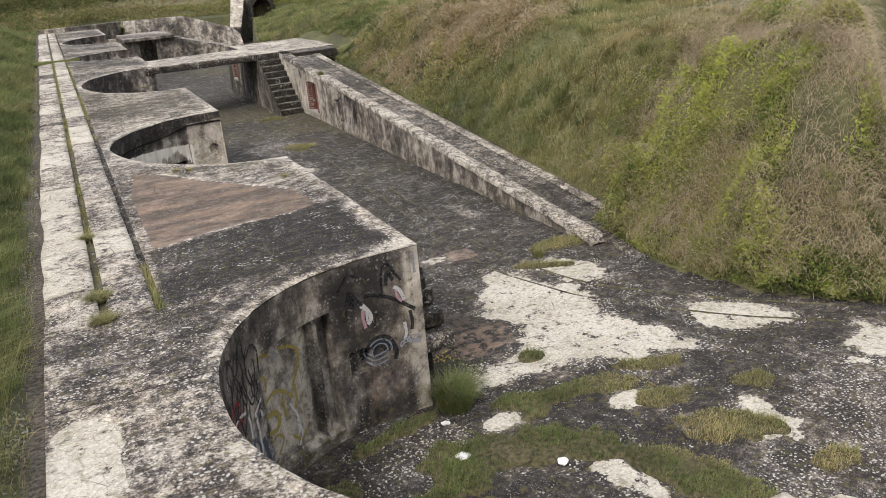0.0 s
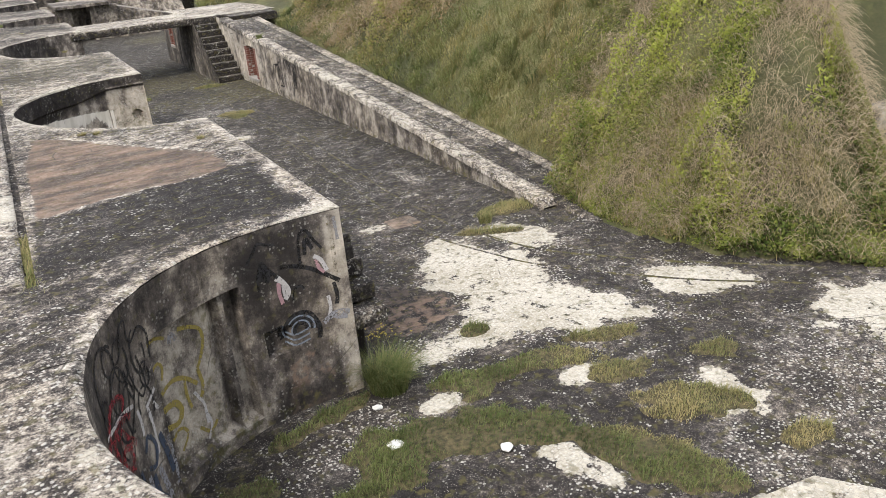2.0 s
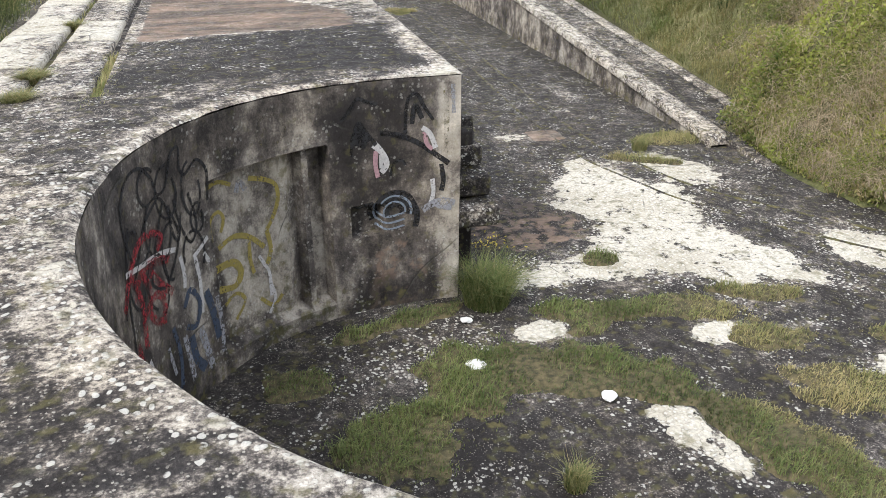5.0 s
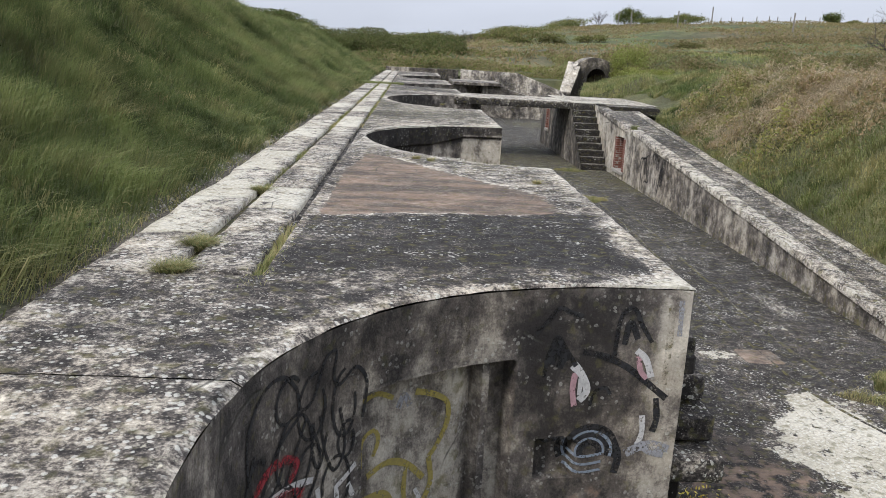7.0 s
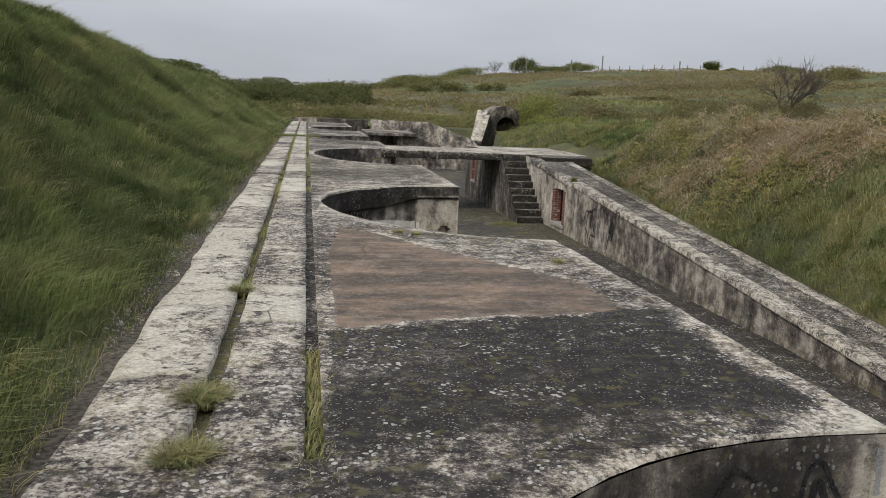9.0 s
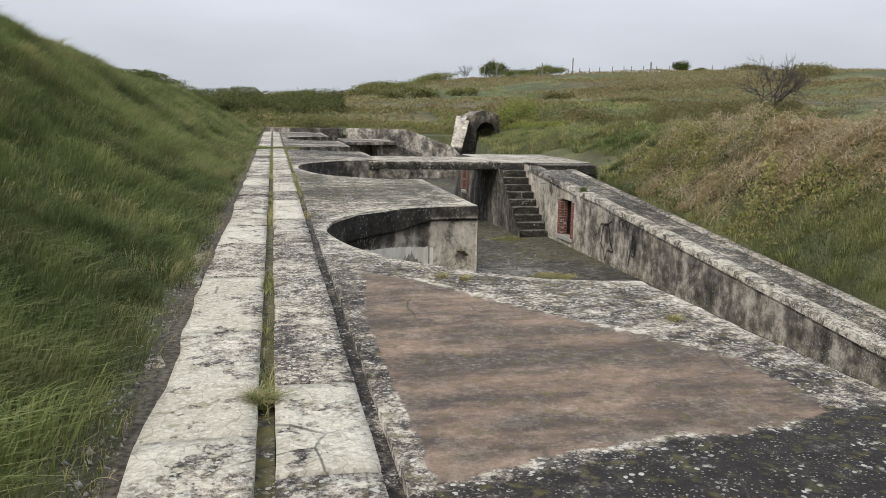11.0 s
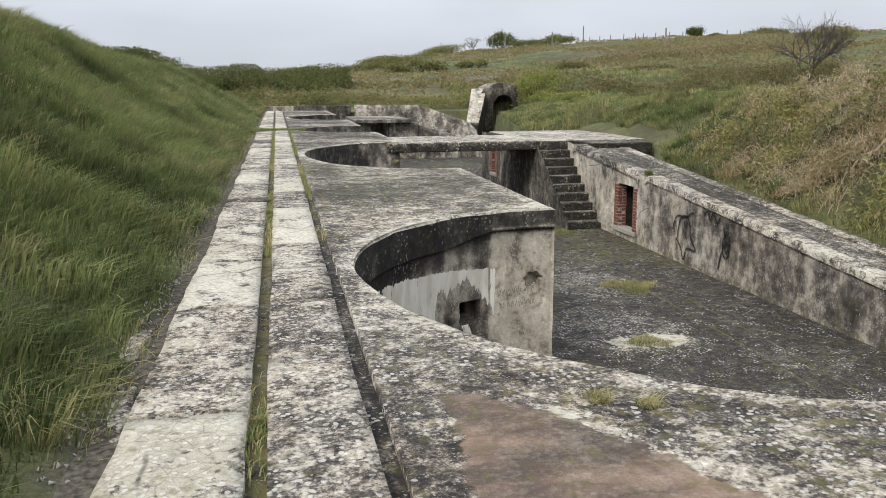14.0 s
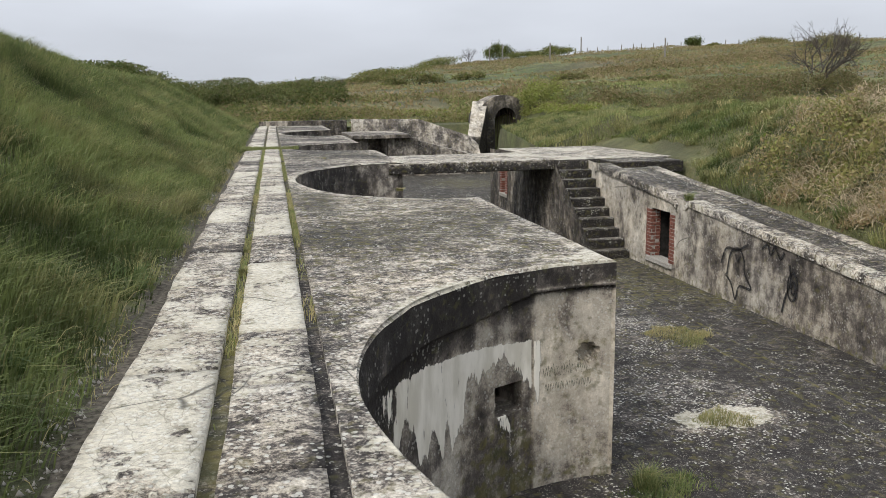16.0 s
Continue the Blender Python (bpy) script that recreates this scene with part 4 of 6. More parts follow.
ob = part("arch_wall", arch_front(13.6, 17.3, 65.2, 67.6, FLOOR, 15.6, 0.75, 0.1, 1.75), M_WALL, tunnel)
set_cover(ob, (lambda v: stack4(0.22 + 0.3 * fbm(v[:, 0], v[:, 2], 1.0, 2.0), 0.62 - 0.4 * smooth01(0.4, 1.2, v[:, 2]), 0, 0.12))(verts_of(ob)))
# black panel closes the tunnel in place of its deep shade
part("tunnel_dark", box(14.6, 16.8, 67.3, 67.6, FLOOR, 1.0), M_SHADE, tunnel, "near-black panel for the tunnel's inner shade")
for i in range(9):
    x = 14.9 + i * 0.175
    bm = bmesh.new()
    top = 0.1 + 0.9 * math.sqrt(max(0.0, 1 - ((x - 15.6) / 0.77) ** 2))
    bmesh.ops.create_cone(bm, cap_ends=True, segments=6, radius1=0.022, radius2=0.022, depth=top - FLOOR, matrix=Matrix.Translation((x, 65.45, (top + FLOOR) / 2)))
    part("grille_bar", bm, M_IRON, tunnel)

# ---- bricked openings in the trench walls ----
brick_mesh = []
for k in range(3):
    bm = box(-0.055, 0.055, -0.105, 0.105, -0.031, 0.031, 0.006, jitter=0.004)
    me = bpy.data.meshes.new("brick")
    bm.to_mesh(me)
    bm.free()
    me.materials.append(M_BRICK)
    brick_mesh.append(me)


def brick_opening(x, y0, y1, z0, z1, deep, label):
    """Brick jambs round an opening in a wall that faces the trench, with sill, lintel and near-black panels for the
    shade inside.
    """
    op = tagged(new("opening"), label, "opening", kind="structure")
    wide = y1 - y0
    part("recess", box(x + deep, x + deep + 0.05, y0 - 0.3, y1 + 0.3, z0 - 0.1, z1 + 0.1), M_SHADE, op, "near-black panel for the shade in the recess")
    part("recess_side", box(x + 0.2, x + deep, y0 - 0.34, y0 - 0.15, z0 - 0.1, z1 + 0.1), M_SHADE, op)
    part("recess_side", box(x + 0.2, x + deep, y1 + 0.02, y1 + 0.34, z0 - 0.1, z1 + 0.1), M_SHADE, op)
    part("recess_top", box(x + 0.02, x + deep, y0 - 0.2, y1 + 0.2, z1, z1 + 0.12), M_MORTAR, op)
    part("jamb_mortar", box(x - 0.004, x + 0.2, y0 - 0.2, y0 - 0.006, z0, z1, 0.004), M_MORTAR, op)
    part("jamb_mortar", box(x - 0.004, x + 0.2, y1 + 0.006, y1 + 0.2, z0, z1, 0.004), M_MORTAR, op)
    courses = int((z1 - z0) / 0.073)
    for i in range(courses):
        z = z0 + 0.037 + i * 0.073
        for y, s in ((y0 - 0.105, -1), (y1 + 0.105, 1)):
            for depth in (0.042, 0.16):
                ob = new("brick", brick_mesh[(i + int(depth * 30)) % 3])
                ob.matrix_basis = pose(x + depth, y + random.uniform(-0.008, 0.008), z, 0, 0, random.uniform(-2, 2))
                ob.parent = op
    part("sill", box(x - 0.05, x + 0.28, y0 - 0.16, y1 + 0.16, z0 - 0.11, z0 - 0.004, 0.015, jitter=0.012), M_MORTAR, op, "chipped pale stone sill")
    return op


brick_opening(WALL_X, 27.9, 28.72, -1.9, -0.85, 0.6, "narrow opening with red brick jambs and chipped sill")
brick_opening(FAR_WALL_X, 36.75, 37.15, -1.4, -0.58, 0.4, "small brick-lined opening in the far trench wall")

# ---- small steps against the first pier ----
side_steps = tagged(new("side_steps"), "rough concrete steps against the pier's side", "steps", kind="structure")
for i in range(4):
    y, z = 8.95 - 0.2 * i, -0.62 - 0.23 * i
    block("side_step", EDGE - 0.02, EDGE + 0.34 + 0.03 * i, y - 0.1, y + 0.22 + (0.4 if i == 0 else 0), z - 0.2, z, lambda x, y, z: stack4(0.35 + 0.0 * x, 0.7, 0, 0.15), "", "step", M_DECK, 0.02, side_steps, 0.2)
block("side_step_base", EDGE - 0.02, EDGE + 0.3, 8.7, 9.6, FLOOR - 0.1, -0.7, lambda x, y, z: stack4(0.2 + 0.0 * x, 0.8, 0, 0.15), "", "step", M_WALL, 0.02, side_steps, 0.3)

# pale raised slab at the yard's near side
slab = poly_prism("raised_slab", [(4.1, 4.5, FLOOR - 0.05), (5.78, 4.28, FLOOR - 0.05), (6.6, 3.1, FLOOR - 0.05), (4.1, 2.4, FLOOR - 0.05)], [(4.12, 4.45, -1.92), (5.74, 4.24, -1.9), (6.55, 3.1, -1.9), (4.12, 2.42, -1.92)], M_DECK, None, lambda x, y, z: stack4(0.85 + 0.25 * fbm(x, y, 1.2, 3.0), -0.1 + 0.2 * fbm(x, y, 2.0, 4.0), 0, 0.1))
tagged(slab, "pale flat concrete slab raised above the yard floor", "slab", kind="structure")
# wall with a dark opening behind the bank's end
end_cover = lambda x, y, z: stack4(0.42 + 0.25 * fbm(x, z, 1.5, 2.0), 0.3 + 0.25 * fbm(x, z, 1.3, 5.0), 0, 0.1)
block("bank_end_wall", 11.4, 13.0, 8.75, 9.1, FLOOR - 0.1, -0.85, end_cover, "pale concrete wall behind the overgrown bank")
block("bank_end_wall", 13.9, 16.5, 8.75, 9.1, FLOOR - 0.1, -0.85, end_cover, "pale concrete wall behind the overgrown bank")
block("bank_end_lintel", 12.98, 13.92, 8.76, 9.09, -1.25, -0.86, end_cover, "concrete lintel over a dark opening")
# added near-black panel gives the opening its shade
block("bank_end_recess", 12.9, 14.0, 9.6, 9.7, FLOOR - 0.1, -1.0, end_cover, "near-black panel for the shade behind the opening", "wall", M_SHADE)

# broken kerb pieces lying in the grass edge
for x, y, s, a in ((-0.66, 14.55, 0.34, 5), (-0.75, 15.6, 0.26, -7), (-0.7, 12.1, 0.16, 12)):
    bm = box(-0.06, 0.06, -s, s, -0.12, 0.03, 0.015, jitter=0.02)
    ob = part("kerb_piece", bm, M_DECK)
    set_cover(ob, stack4(np.full(len(ob.data.vertices), 0.6), 0.25, 0, 0.1))
    ob.matrix_basis = pose(x, y, float(ground_z(x, y)) - 0.01, 3, -4, a)
    tagged(ob, "broken pale concrete kerb piece in the grass", "kerb stone", "kerb pieces beside the deck")


# ---- vegetation ----
rng = np.random.default_rng(7)


def fast_mesh(name, V, F, material, tint=None, parent=None):
    """A mesh straight from arrays of points and of faces with one corner count."""
    me = bpy.data.meshes.new(name)
    k = F.shape[1]
    me.vertices.add(len(V))
    me.vertices.foreach_set("co", V.astype(np.float32).ravel())
    me.loops.add(len(F) * k)
    me.loops.foreach_set("vertex_index", F.astype(np.int32).ravel())
    me.polygons.add(len(F))
    me.polygons.foreach_set("loop_start", np.arange(0, len(F) * k, k, dtype=np.int32))
    me.update(calc_edges=True)
    me.materials.append(material)
    if tint is not None:
        a = me.color_attributes.new("tint", "FLOAT_COLOR", "POINT")
        a.data.foreach_set("color", np.clip(tint, 0, 1).astype(np.float32).ravel())
    ob = new(name, me)
    if parent is not None:
        ob.parent = parent
    return ob


def scatter(x0, x1, y0, y1, density, keep):
    """Random places in a rectangle, thinned by keep(x, y) in 0..1."""
    n = int((x1 - x0) * (y1 - y0) * density)
    x, y = rng.uniform(x0, x1, n), rng.uniform(y0, y1, n)
    on = rng.random(n) < keep(x, y)
    return x[on], y[on]


def blade_mesh(name, base, length, width, wind, tint, dry, dark, material, parent=None, spread=0.45):
    n = len(base)
    az = rng.uniform(0, 2 * math.pi, n)
    lean = np.stack([np.cos(az), np.sin(az), np.zeros(n)], -1) * (spread * rng.uniform(0.2, 1.0, n))[:, None] + np.asarray(wind)
    side = np.stack([-np.sin(az + 0.6), np.cos(az + 0.6), np.zeros(n)], -1) * (np.asarray(width) / 2 * np.ones(n))[:, None]
    up = np.array([0, 0, 1.0])
    L = length[:, None]
    mid = base + up * L * 0.55 + lean * L * 0.28
    tip = base + up * L * (0.92 - 0.25 * rng.random(n))[:, None] + lean * L * 1.0
    V = np.stack([base - side, base + side, mid - side * 0.75, mid + side * 0.75, tip], 1).reshape(-1, 3)
    i = np.arange(n)[:, None] * 5
    F = np.concatenate([i + np.array([[0, 1, 3]]), i + np.array([[0, 3, 2]]), i + np.array([[2, 3, 4]])])
    T = np.stack([tint * np.ones(n), dry * np.ones(n), dark * np.ones(n), np.ones(n)], -1)
    return fast_mesh(name, V, F, material, np.repeat(T, 5, 0), parent)


def leaf_mesh(name, at, size, tint, dry, dark, material, parent=None):
    """Small bent leaves of two triangles, turned every way."""
    n = len(at)
    a = rng.normal(size=(n, 3))
    a /= np.linalg.norm(a, axis=1)[:, None]
    b = np.cross(a, rng.normal(size=(n, 3)))
    b /= np.linalg.norm(b, axis=1)[:, None]
    s = (np.asarray(size) * np.ones(n))[:, None]
    V = np.stack([at - a * s, at + b * s * 0.45, at + a * s, at - b * s * 0.45], 1).reshape(-1, 3)
    i = np.arange(n)[:, None] * 4
    F = np.concatenate([i + np.array([[0, 1, 2]]), i + np.array([[0, 2, 3]])])
    T = np.stack([tint * np.ones(n), dry * np.ones(n), dark * np.ones(n), np.ones(n)], -1)
    return fast_mesh(name, V, F, material, np.repeat(T, 4, 0), parent)


def stem_mesh(name, base, length, tint, dry, dark, material, width=0.006, droop=0.8):
    """Arching dry stems, four pieces long."""
    n = len(base)
    az = rng.uniform(0, 2 * math.pi, n)
    out = np.stack([np.cos(az), np.sin(az), np.zeros(n)], -1)
    side = np.stack([-np.sin(az), np.cos(az), np.zeros(n)], -1) * width / 2
    rows = []
    for t in (0.0, 0.3, 0.55, 0.8, 1.0):
        h = (t * 1.5 - droop * 1.3 * t * t)
        p = base + out * (length * t * 0.85)[:, None] + np.array([0, 0, 1.0]) * (length * h)[:, None]
        w = 1 - 0.7 * t
        rows += [p - side * w, p + side * w + np.array([0, 0, width * 0.5])]
    V = np.stack(rows, 1).reshape(-1, 3)
    i = np.arange(n)[:, None] * 10
    F = np.concatenate([i + np.array([[2 * k, 2 * k + 1, 2 * k + 3, 2 * k + 2]]) for k in range(4)])
    T = np.stack([tint * np.ones(n), dry * np.ones(n), dark * np.ones(n), np.ones(n)], -1)
    return fast_mesh(name, V, F, material, np.repeat(T, 10, 0))


def on_ground(x, y, sink=0.03):
    return np.stack([x, y, ground_z(x, y) - sink], -1)


# bank beside the deck: long, wind-combed grass, wider and thinner with distance
for y0, y1, density, width, tall in ((2.0, 16, 1400, 0.009, 0.34), (16, 32, 850, 0.013, 0.36), (32, 50, 420, 0.016, 0.38), (50, 80, 160, 0.03, 0.42)):
    x, y = scatter(-8.5, LEFT - 0.13, y0, y1, density, lambda x, y: (0.5 + 0.5 * smooth01(-7.5, -4, x)) * smooth01(0.12, 0.5, LEFT - x + 0.2 * fbm(x, y, 1.3, 12.0)))
    n = len(x)
    patch, fine = fbm(x, y, 0.35, 3.0), fbm(x, y, 1.6, 5.0)
    low = smooth01(-2.3, -1.0, x)
    tuft = fbm(x, y, 2.6, 13.0, 2)
    L = tall * (0.55 + 0.55 * rng.random(n)) * (1 + 0.5 * fine + 0.55 * tuft) * (1 - 0.45 * smooth01(-1.0, -0.65, x))
    tint = np.clip(0.34 + 0.4 * patch + 0.45 * tuft + 0.2 * rng.normal(size=n), 0, 1)
    dry = np.clip(0.05 + 0.25 * smooth01(0.1, 0.6, fine) + 0.35 * (rng.random(n) < 0.07) + 0.3 * low * smooth01(0.1, 0.5, fbm(x, y, 0.9, 9.0)), 0, 1)
    # short blades between the tufts are darker: shade put into the tint
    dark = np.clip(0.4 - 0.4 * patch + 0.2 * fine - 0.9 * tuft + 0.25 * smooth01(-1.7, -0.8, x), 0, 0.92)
    wind = np.stack([0.5 + 0.35 * fine, -0.15 + 0.3 * patch, -0.15 + 0 * x], -1)
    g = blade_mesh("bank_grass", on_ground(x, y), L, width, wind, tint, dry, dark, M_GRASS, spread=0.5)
    tagged(g, "long green wind-combed grass on the bank", "grass", kind="stuff")

# weeds and dead stalks along the deck's edge
x, y = scatter(-1.05, LEFT - 0.06, 2.5, 40, 60, lambda x, y: smooth01(-0.2, 0.4, fbm(x, y, 0.9, 2.0)))
tagged(stem_mesh("edge_stalks", on_ground(x, y), rng.uniform(0.12, 0.35, len(x)), 0.3, 0.85, 0.25 + 0 * x, M_GRASS, 0.004), "dry stalks along the deck's edge", "dead stalks", kind="stuff")


def right_keep(x, y):
    foot = np.where(y < 12, 8.5, 9.4) + 0.28 * np.maximum(9.5 - y, 0) + 0.55 * np.maximum(8.1 - y, 0) + 0.8 * smooth01(29, 31, y) - 1.4 * smooth01(37.5, 38.4, y) + 0.22 * np.clip(y - 38.4, 0, 25)
    yard = (y > 56.8) & (x < 16.6) & (y < 66.4)
    land = (x < 11.05) & (y > 31) & (y < 37.55)
    return np.where((x > foot + 0.08) & ~yard & ~land, 1.0, 0.0)


def bramble(x, y):
    """Where the right-hand bank is overgrown with bramble and dead stems."""
    a = smooth01(1.15, 0.75, np.hypot((x - 11.9) / 2.5, (y - 24.0) / 5.0) + 0.25 * fbm(x, y, 0.7, 2.0))
    b = smooth01(1.15, 0.75, np.hypot((x - 10.9) / 3.0, (y - 9.2) / 4.6) + 0.25 * fbm(x, y, 0.7, 3.0))
    return np.maximum(a, b)


for x0, x1, y0, y1, density, width, tall in ((8.3, 16, 2.0, 18, 900, 0.011, 0.27), (9.2, 17, 18, 38, 650, 0.014, 0.3), (7.2, 22, 38, 57, 260, 0.02, 0.36), (16, 34, 18, 66, 60, 0.035, 0.4), (-9, 30, 66.3, 92, 70, 0.05, 0.45)):
    x, y = scatter(x0, x1, y0, y1, density, lambda x, y: right_keep(x, y) * (1 - 0.97 * bramble(x, y)))
    n = len(x)
    patch, fine = fbm(x, y, 0.3, 4.0), fbm(x, y, 1.4, 6.0)
    br = bramble(x, y)
    tuft = fbm(x, y, 2.2, 13.0, 2)
    L = tall * (0.5 + 0.6 * rng.random(n)) * (1 + 0.45 * fine + 0.7 * tuft)
    tint = np.clip(0.74 + 0.15 * smooth01(18, 12, y) + 0.5 * patch + 0.4 * tuft + 0.2 * rng.normal(size=n), 0, 1)
    top = smooth01(0.2, 1.2, ground_z(x, y))
    dry = np.clip(0.06 + 0.3 * smooth01(20, 12, y) + 0.4 * top * smooth01(24, 14, y) + 0.4 * smooth01(0.0, 0.5, fine) + 0.4 * br + 0.4 * (rng.random(n) < 0.12) + 0.25 * tuft, 0, 1)
    # hollows between tufts get their shade by darker blades
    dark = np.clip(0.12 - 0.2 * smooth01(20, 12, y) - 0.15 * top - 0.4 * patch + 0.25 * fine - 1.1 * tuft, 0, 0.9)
    wind = np.stack([-0.5 + 0.5 * fine, -0.3 + 0.5 * patch, -0.3 + 0 * x], -1)
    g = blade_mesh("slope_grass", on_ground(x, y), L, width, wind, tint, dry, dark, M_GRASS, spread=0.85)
    tagged(g, "tall grass turning straw-yellow on the slope", "grass", kind="stuff")

def tuft_field(name, cx, cy, blades_each, tall, width, tint, dry, dark, label, down):
    """Tussocks: blades that spread from many centres and hang down the slope, each tussock with a tint of its own."""
    k = len(cx)
    own = np.repeat(np.arange(k), blades_each)
    n = len(own)
    r, a = 0.13 * np.sqrt(rng.random(n)) * (tall / 0.4), rng.uniform(0, 2 * math.pi, n)
    x, y = cx[own] + r * np.cos(a), cy[own] + r * np.sin(a)
    size = (0.6 + 0.7 * rng.random(k))[own]
    L = tall * size * rng.uniform(0.55, 1.1, n)
    wind = np.stack([np.cos(a) * 0.55 + down[0], np.sin(a) * 0.55 + down[1], np.full(n, -0.3)], -1)
    lot = rng.normal(size=(3, k))
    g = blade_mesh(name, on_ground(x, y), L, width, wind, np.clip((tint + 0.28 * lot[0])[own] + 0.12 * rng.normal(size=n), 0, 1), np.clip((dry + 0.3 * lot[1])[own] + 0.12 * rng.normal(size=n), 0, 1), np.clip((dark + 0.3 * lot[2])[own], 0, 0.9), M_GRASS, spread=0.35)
    return tagged(g, label, "grass", kind="stuff")


for y0, y1, per, each, width in ((4.0, 20.0, 9.0, 90, 0.008), (20.0, 38.0, 6.0, 60, 0.013)):
    cx, cy = scatter(8.5, 15.0, y0, y1, per, lambda x, y: right_keep(x, y) * (1 - 0.8 * bramble(x, y)) * smooth01(-0.5, 0.1, fbm(x, y, 0.6, 19.0)))
    near = smooth01(22, 13, cy)
    tuft_field("slope_tussocks", cx, cy, each, 0.42, width, 0.6 + 0.3 * fbm(cx, cy, 0.4, 4.0), 0.12 + 0.35 * near + 0.5 * fbm(cx, cy, 0.5, 21.0), -0.02 - 0.6 * fbm(cx, cy, 0.6, 22.0), "arching grass tussocks on the slope", (-0.35, -0.1))
for y0, y1, per, each, width in ((2.0, 20.0, 6.0, 70, 0.008), (20.0, 45.0, 3.5, 55, 0.014)):
    cx, cy = scatter(-7.5, LEFT - 0.3, y0, y1, per, lambda x, y: smooth01(-0.4, 0.2, fbm(x, y, 0.7, 23.0)))
    tuft_field("bank_tussocks", cx, cy, each, 0.36, width, 0.42 + 0.4 * fbm(cx, cy, 0.4, 4.0), 0.08 + 0.45 * smooth01(0.1, 0.6, fbm(cx, cy, 0.6, 24.0)), 0.2 - 0.6 * fbm(cx, cy, 0.6, 25.0), "green grass tussocks on the bank", (0.3, -0.05))

# bramble: low leaves and arching dead stems
def thicket(x, y):
    """Height of the bramble mounds above the bank, in uneven humps with hollows between."""
    return 0.08 + 0.8 * smooth01(-0.45, 0.55, fbm(x, y, 0.9, 5.0)) * smooth01(-0.5, 0.3, fbm(x, y, 2.1, 7.0))


for y0, y1, density in ((3.0, 15.0, 6500), (15.0, 36.0, 1900)):
    x, y = scatter(8.2, 14.5, y0, y1, density, lambda x, y: right_keep(x, y) * bramble(x, y) * smooth01(-0.55, 0.0, fbm(x, y, 1.3, 11.0)))
    n = len(x)
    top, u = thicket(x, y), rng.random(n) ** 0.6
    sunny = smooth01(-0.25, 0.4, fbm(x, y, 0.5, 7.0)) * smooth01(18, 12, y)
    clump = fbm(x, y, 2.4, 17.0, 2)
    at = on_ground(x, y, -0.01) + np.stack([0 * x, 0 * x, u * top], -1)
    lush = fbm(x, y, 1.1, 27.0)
    # leaves low in the mounds are darkened, high ones brightened: painted shade and light
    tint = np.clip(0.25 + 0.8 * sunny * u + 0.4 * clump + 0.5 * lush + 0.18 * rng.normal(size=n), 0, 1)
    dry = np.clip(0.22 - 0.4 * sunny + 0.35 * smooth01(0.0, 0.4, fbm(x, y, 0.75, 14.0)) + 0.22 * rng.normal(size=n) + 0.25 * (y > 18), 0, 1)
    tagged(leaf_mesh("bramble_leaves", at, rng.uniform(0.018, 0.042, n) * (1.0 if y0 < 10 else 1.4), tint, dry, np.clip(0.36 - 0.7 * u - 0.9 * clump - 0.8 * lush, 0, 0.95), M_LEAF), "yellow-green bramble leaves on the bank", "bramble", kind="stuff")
    x, y = scatter(8.2, 14.5, y0, y1, density * 0.2, lambda x, y: right_keep(x, y) * np.maximum(0.2 * smooth01(16, 12, y), bramble(x, y) * smooth01(-0.25, 0.25, fbm(x, y, 0.75, 14.0))))
    n = len(x)
    tagged(stem_mesh("dead_stems", on_ground(x, y, 0.0) + np.stack([0 * x, 0 * x, thicket(x, y) * rng.uniform(0.1, 0.95, n)], -1), rng.uniform(0.15, 0.55, n), rng.uniform(0.2, 0.7, n), rng.uniform(0.6, 1.0, n), np.where(rng.random(n) < 0.4, 0.75, rng.uniform(0, 0.3, n)), M_STRAW, 0.006 if y0 < 10 else 0.01, 1.0), "tangled dry bramble stems on the bank", "bramble stems", kind="stuff")
# low fresh weeds along the foot of the bank
x, y = scatter(8.2, 12.5, 4.5, 13.5, 2600, lambda x, y: right_keep(x, y) * smooth01(1.2, 0.2, x - (8.5 + 0.28 * np.maximum(9.5 - y, 0) + 0.55 * np.maximum(8.1 - y, 0))) * smooth01(-0.3, 0.2, fbm(x, y, 0.9, 3.0)))
at = on_ground(x, y, -0.02) + np.stack([0 * x, 0 * x, rng.random(len(x)) ** 0.7 * (0.06 + 0.2 * smooth01(-0.3, 0.4, fbm(x, y, 1.6, 9.0)))], -1)
tagged(leaf_mesh("weeds", at, rng.uniform(0.012, 0.028, len(x)), rng.uniform(0.1, 0.8, len(x)), 0.05 + 0 * x, 0.1 + 0 * x, M_LEAF), "fresh green weeds at the bank's foot", "weeds", kind="stuff")


# grass islands on the trench floor
def spots(x, y, items):
    m = 0.5 * fbm(x, y, 1.7, 4.0) + 0.4 * fbm(x, y, 5.0, 2.0)
    out = np.zeros_like(x)
    for cx, cy, rx, ry, a in items:
        c, s = math.cos(a), math.sin(a)
        u, v = (x - cx) * c + (y - cy) * s, -(x - cx) * s + (y - cy) * c
        out = np.maximum(out, smooth01(1.2, 0.75, np.hypot(u / rx, v / ry) + m))
    return out


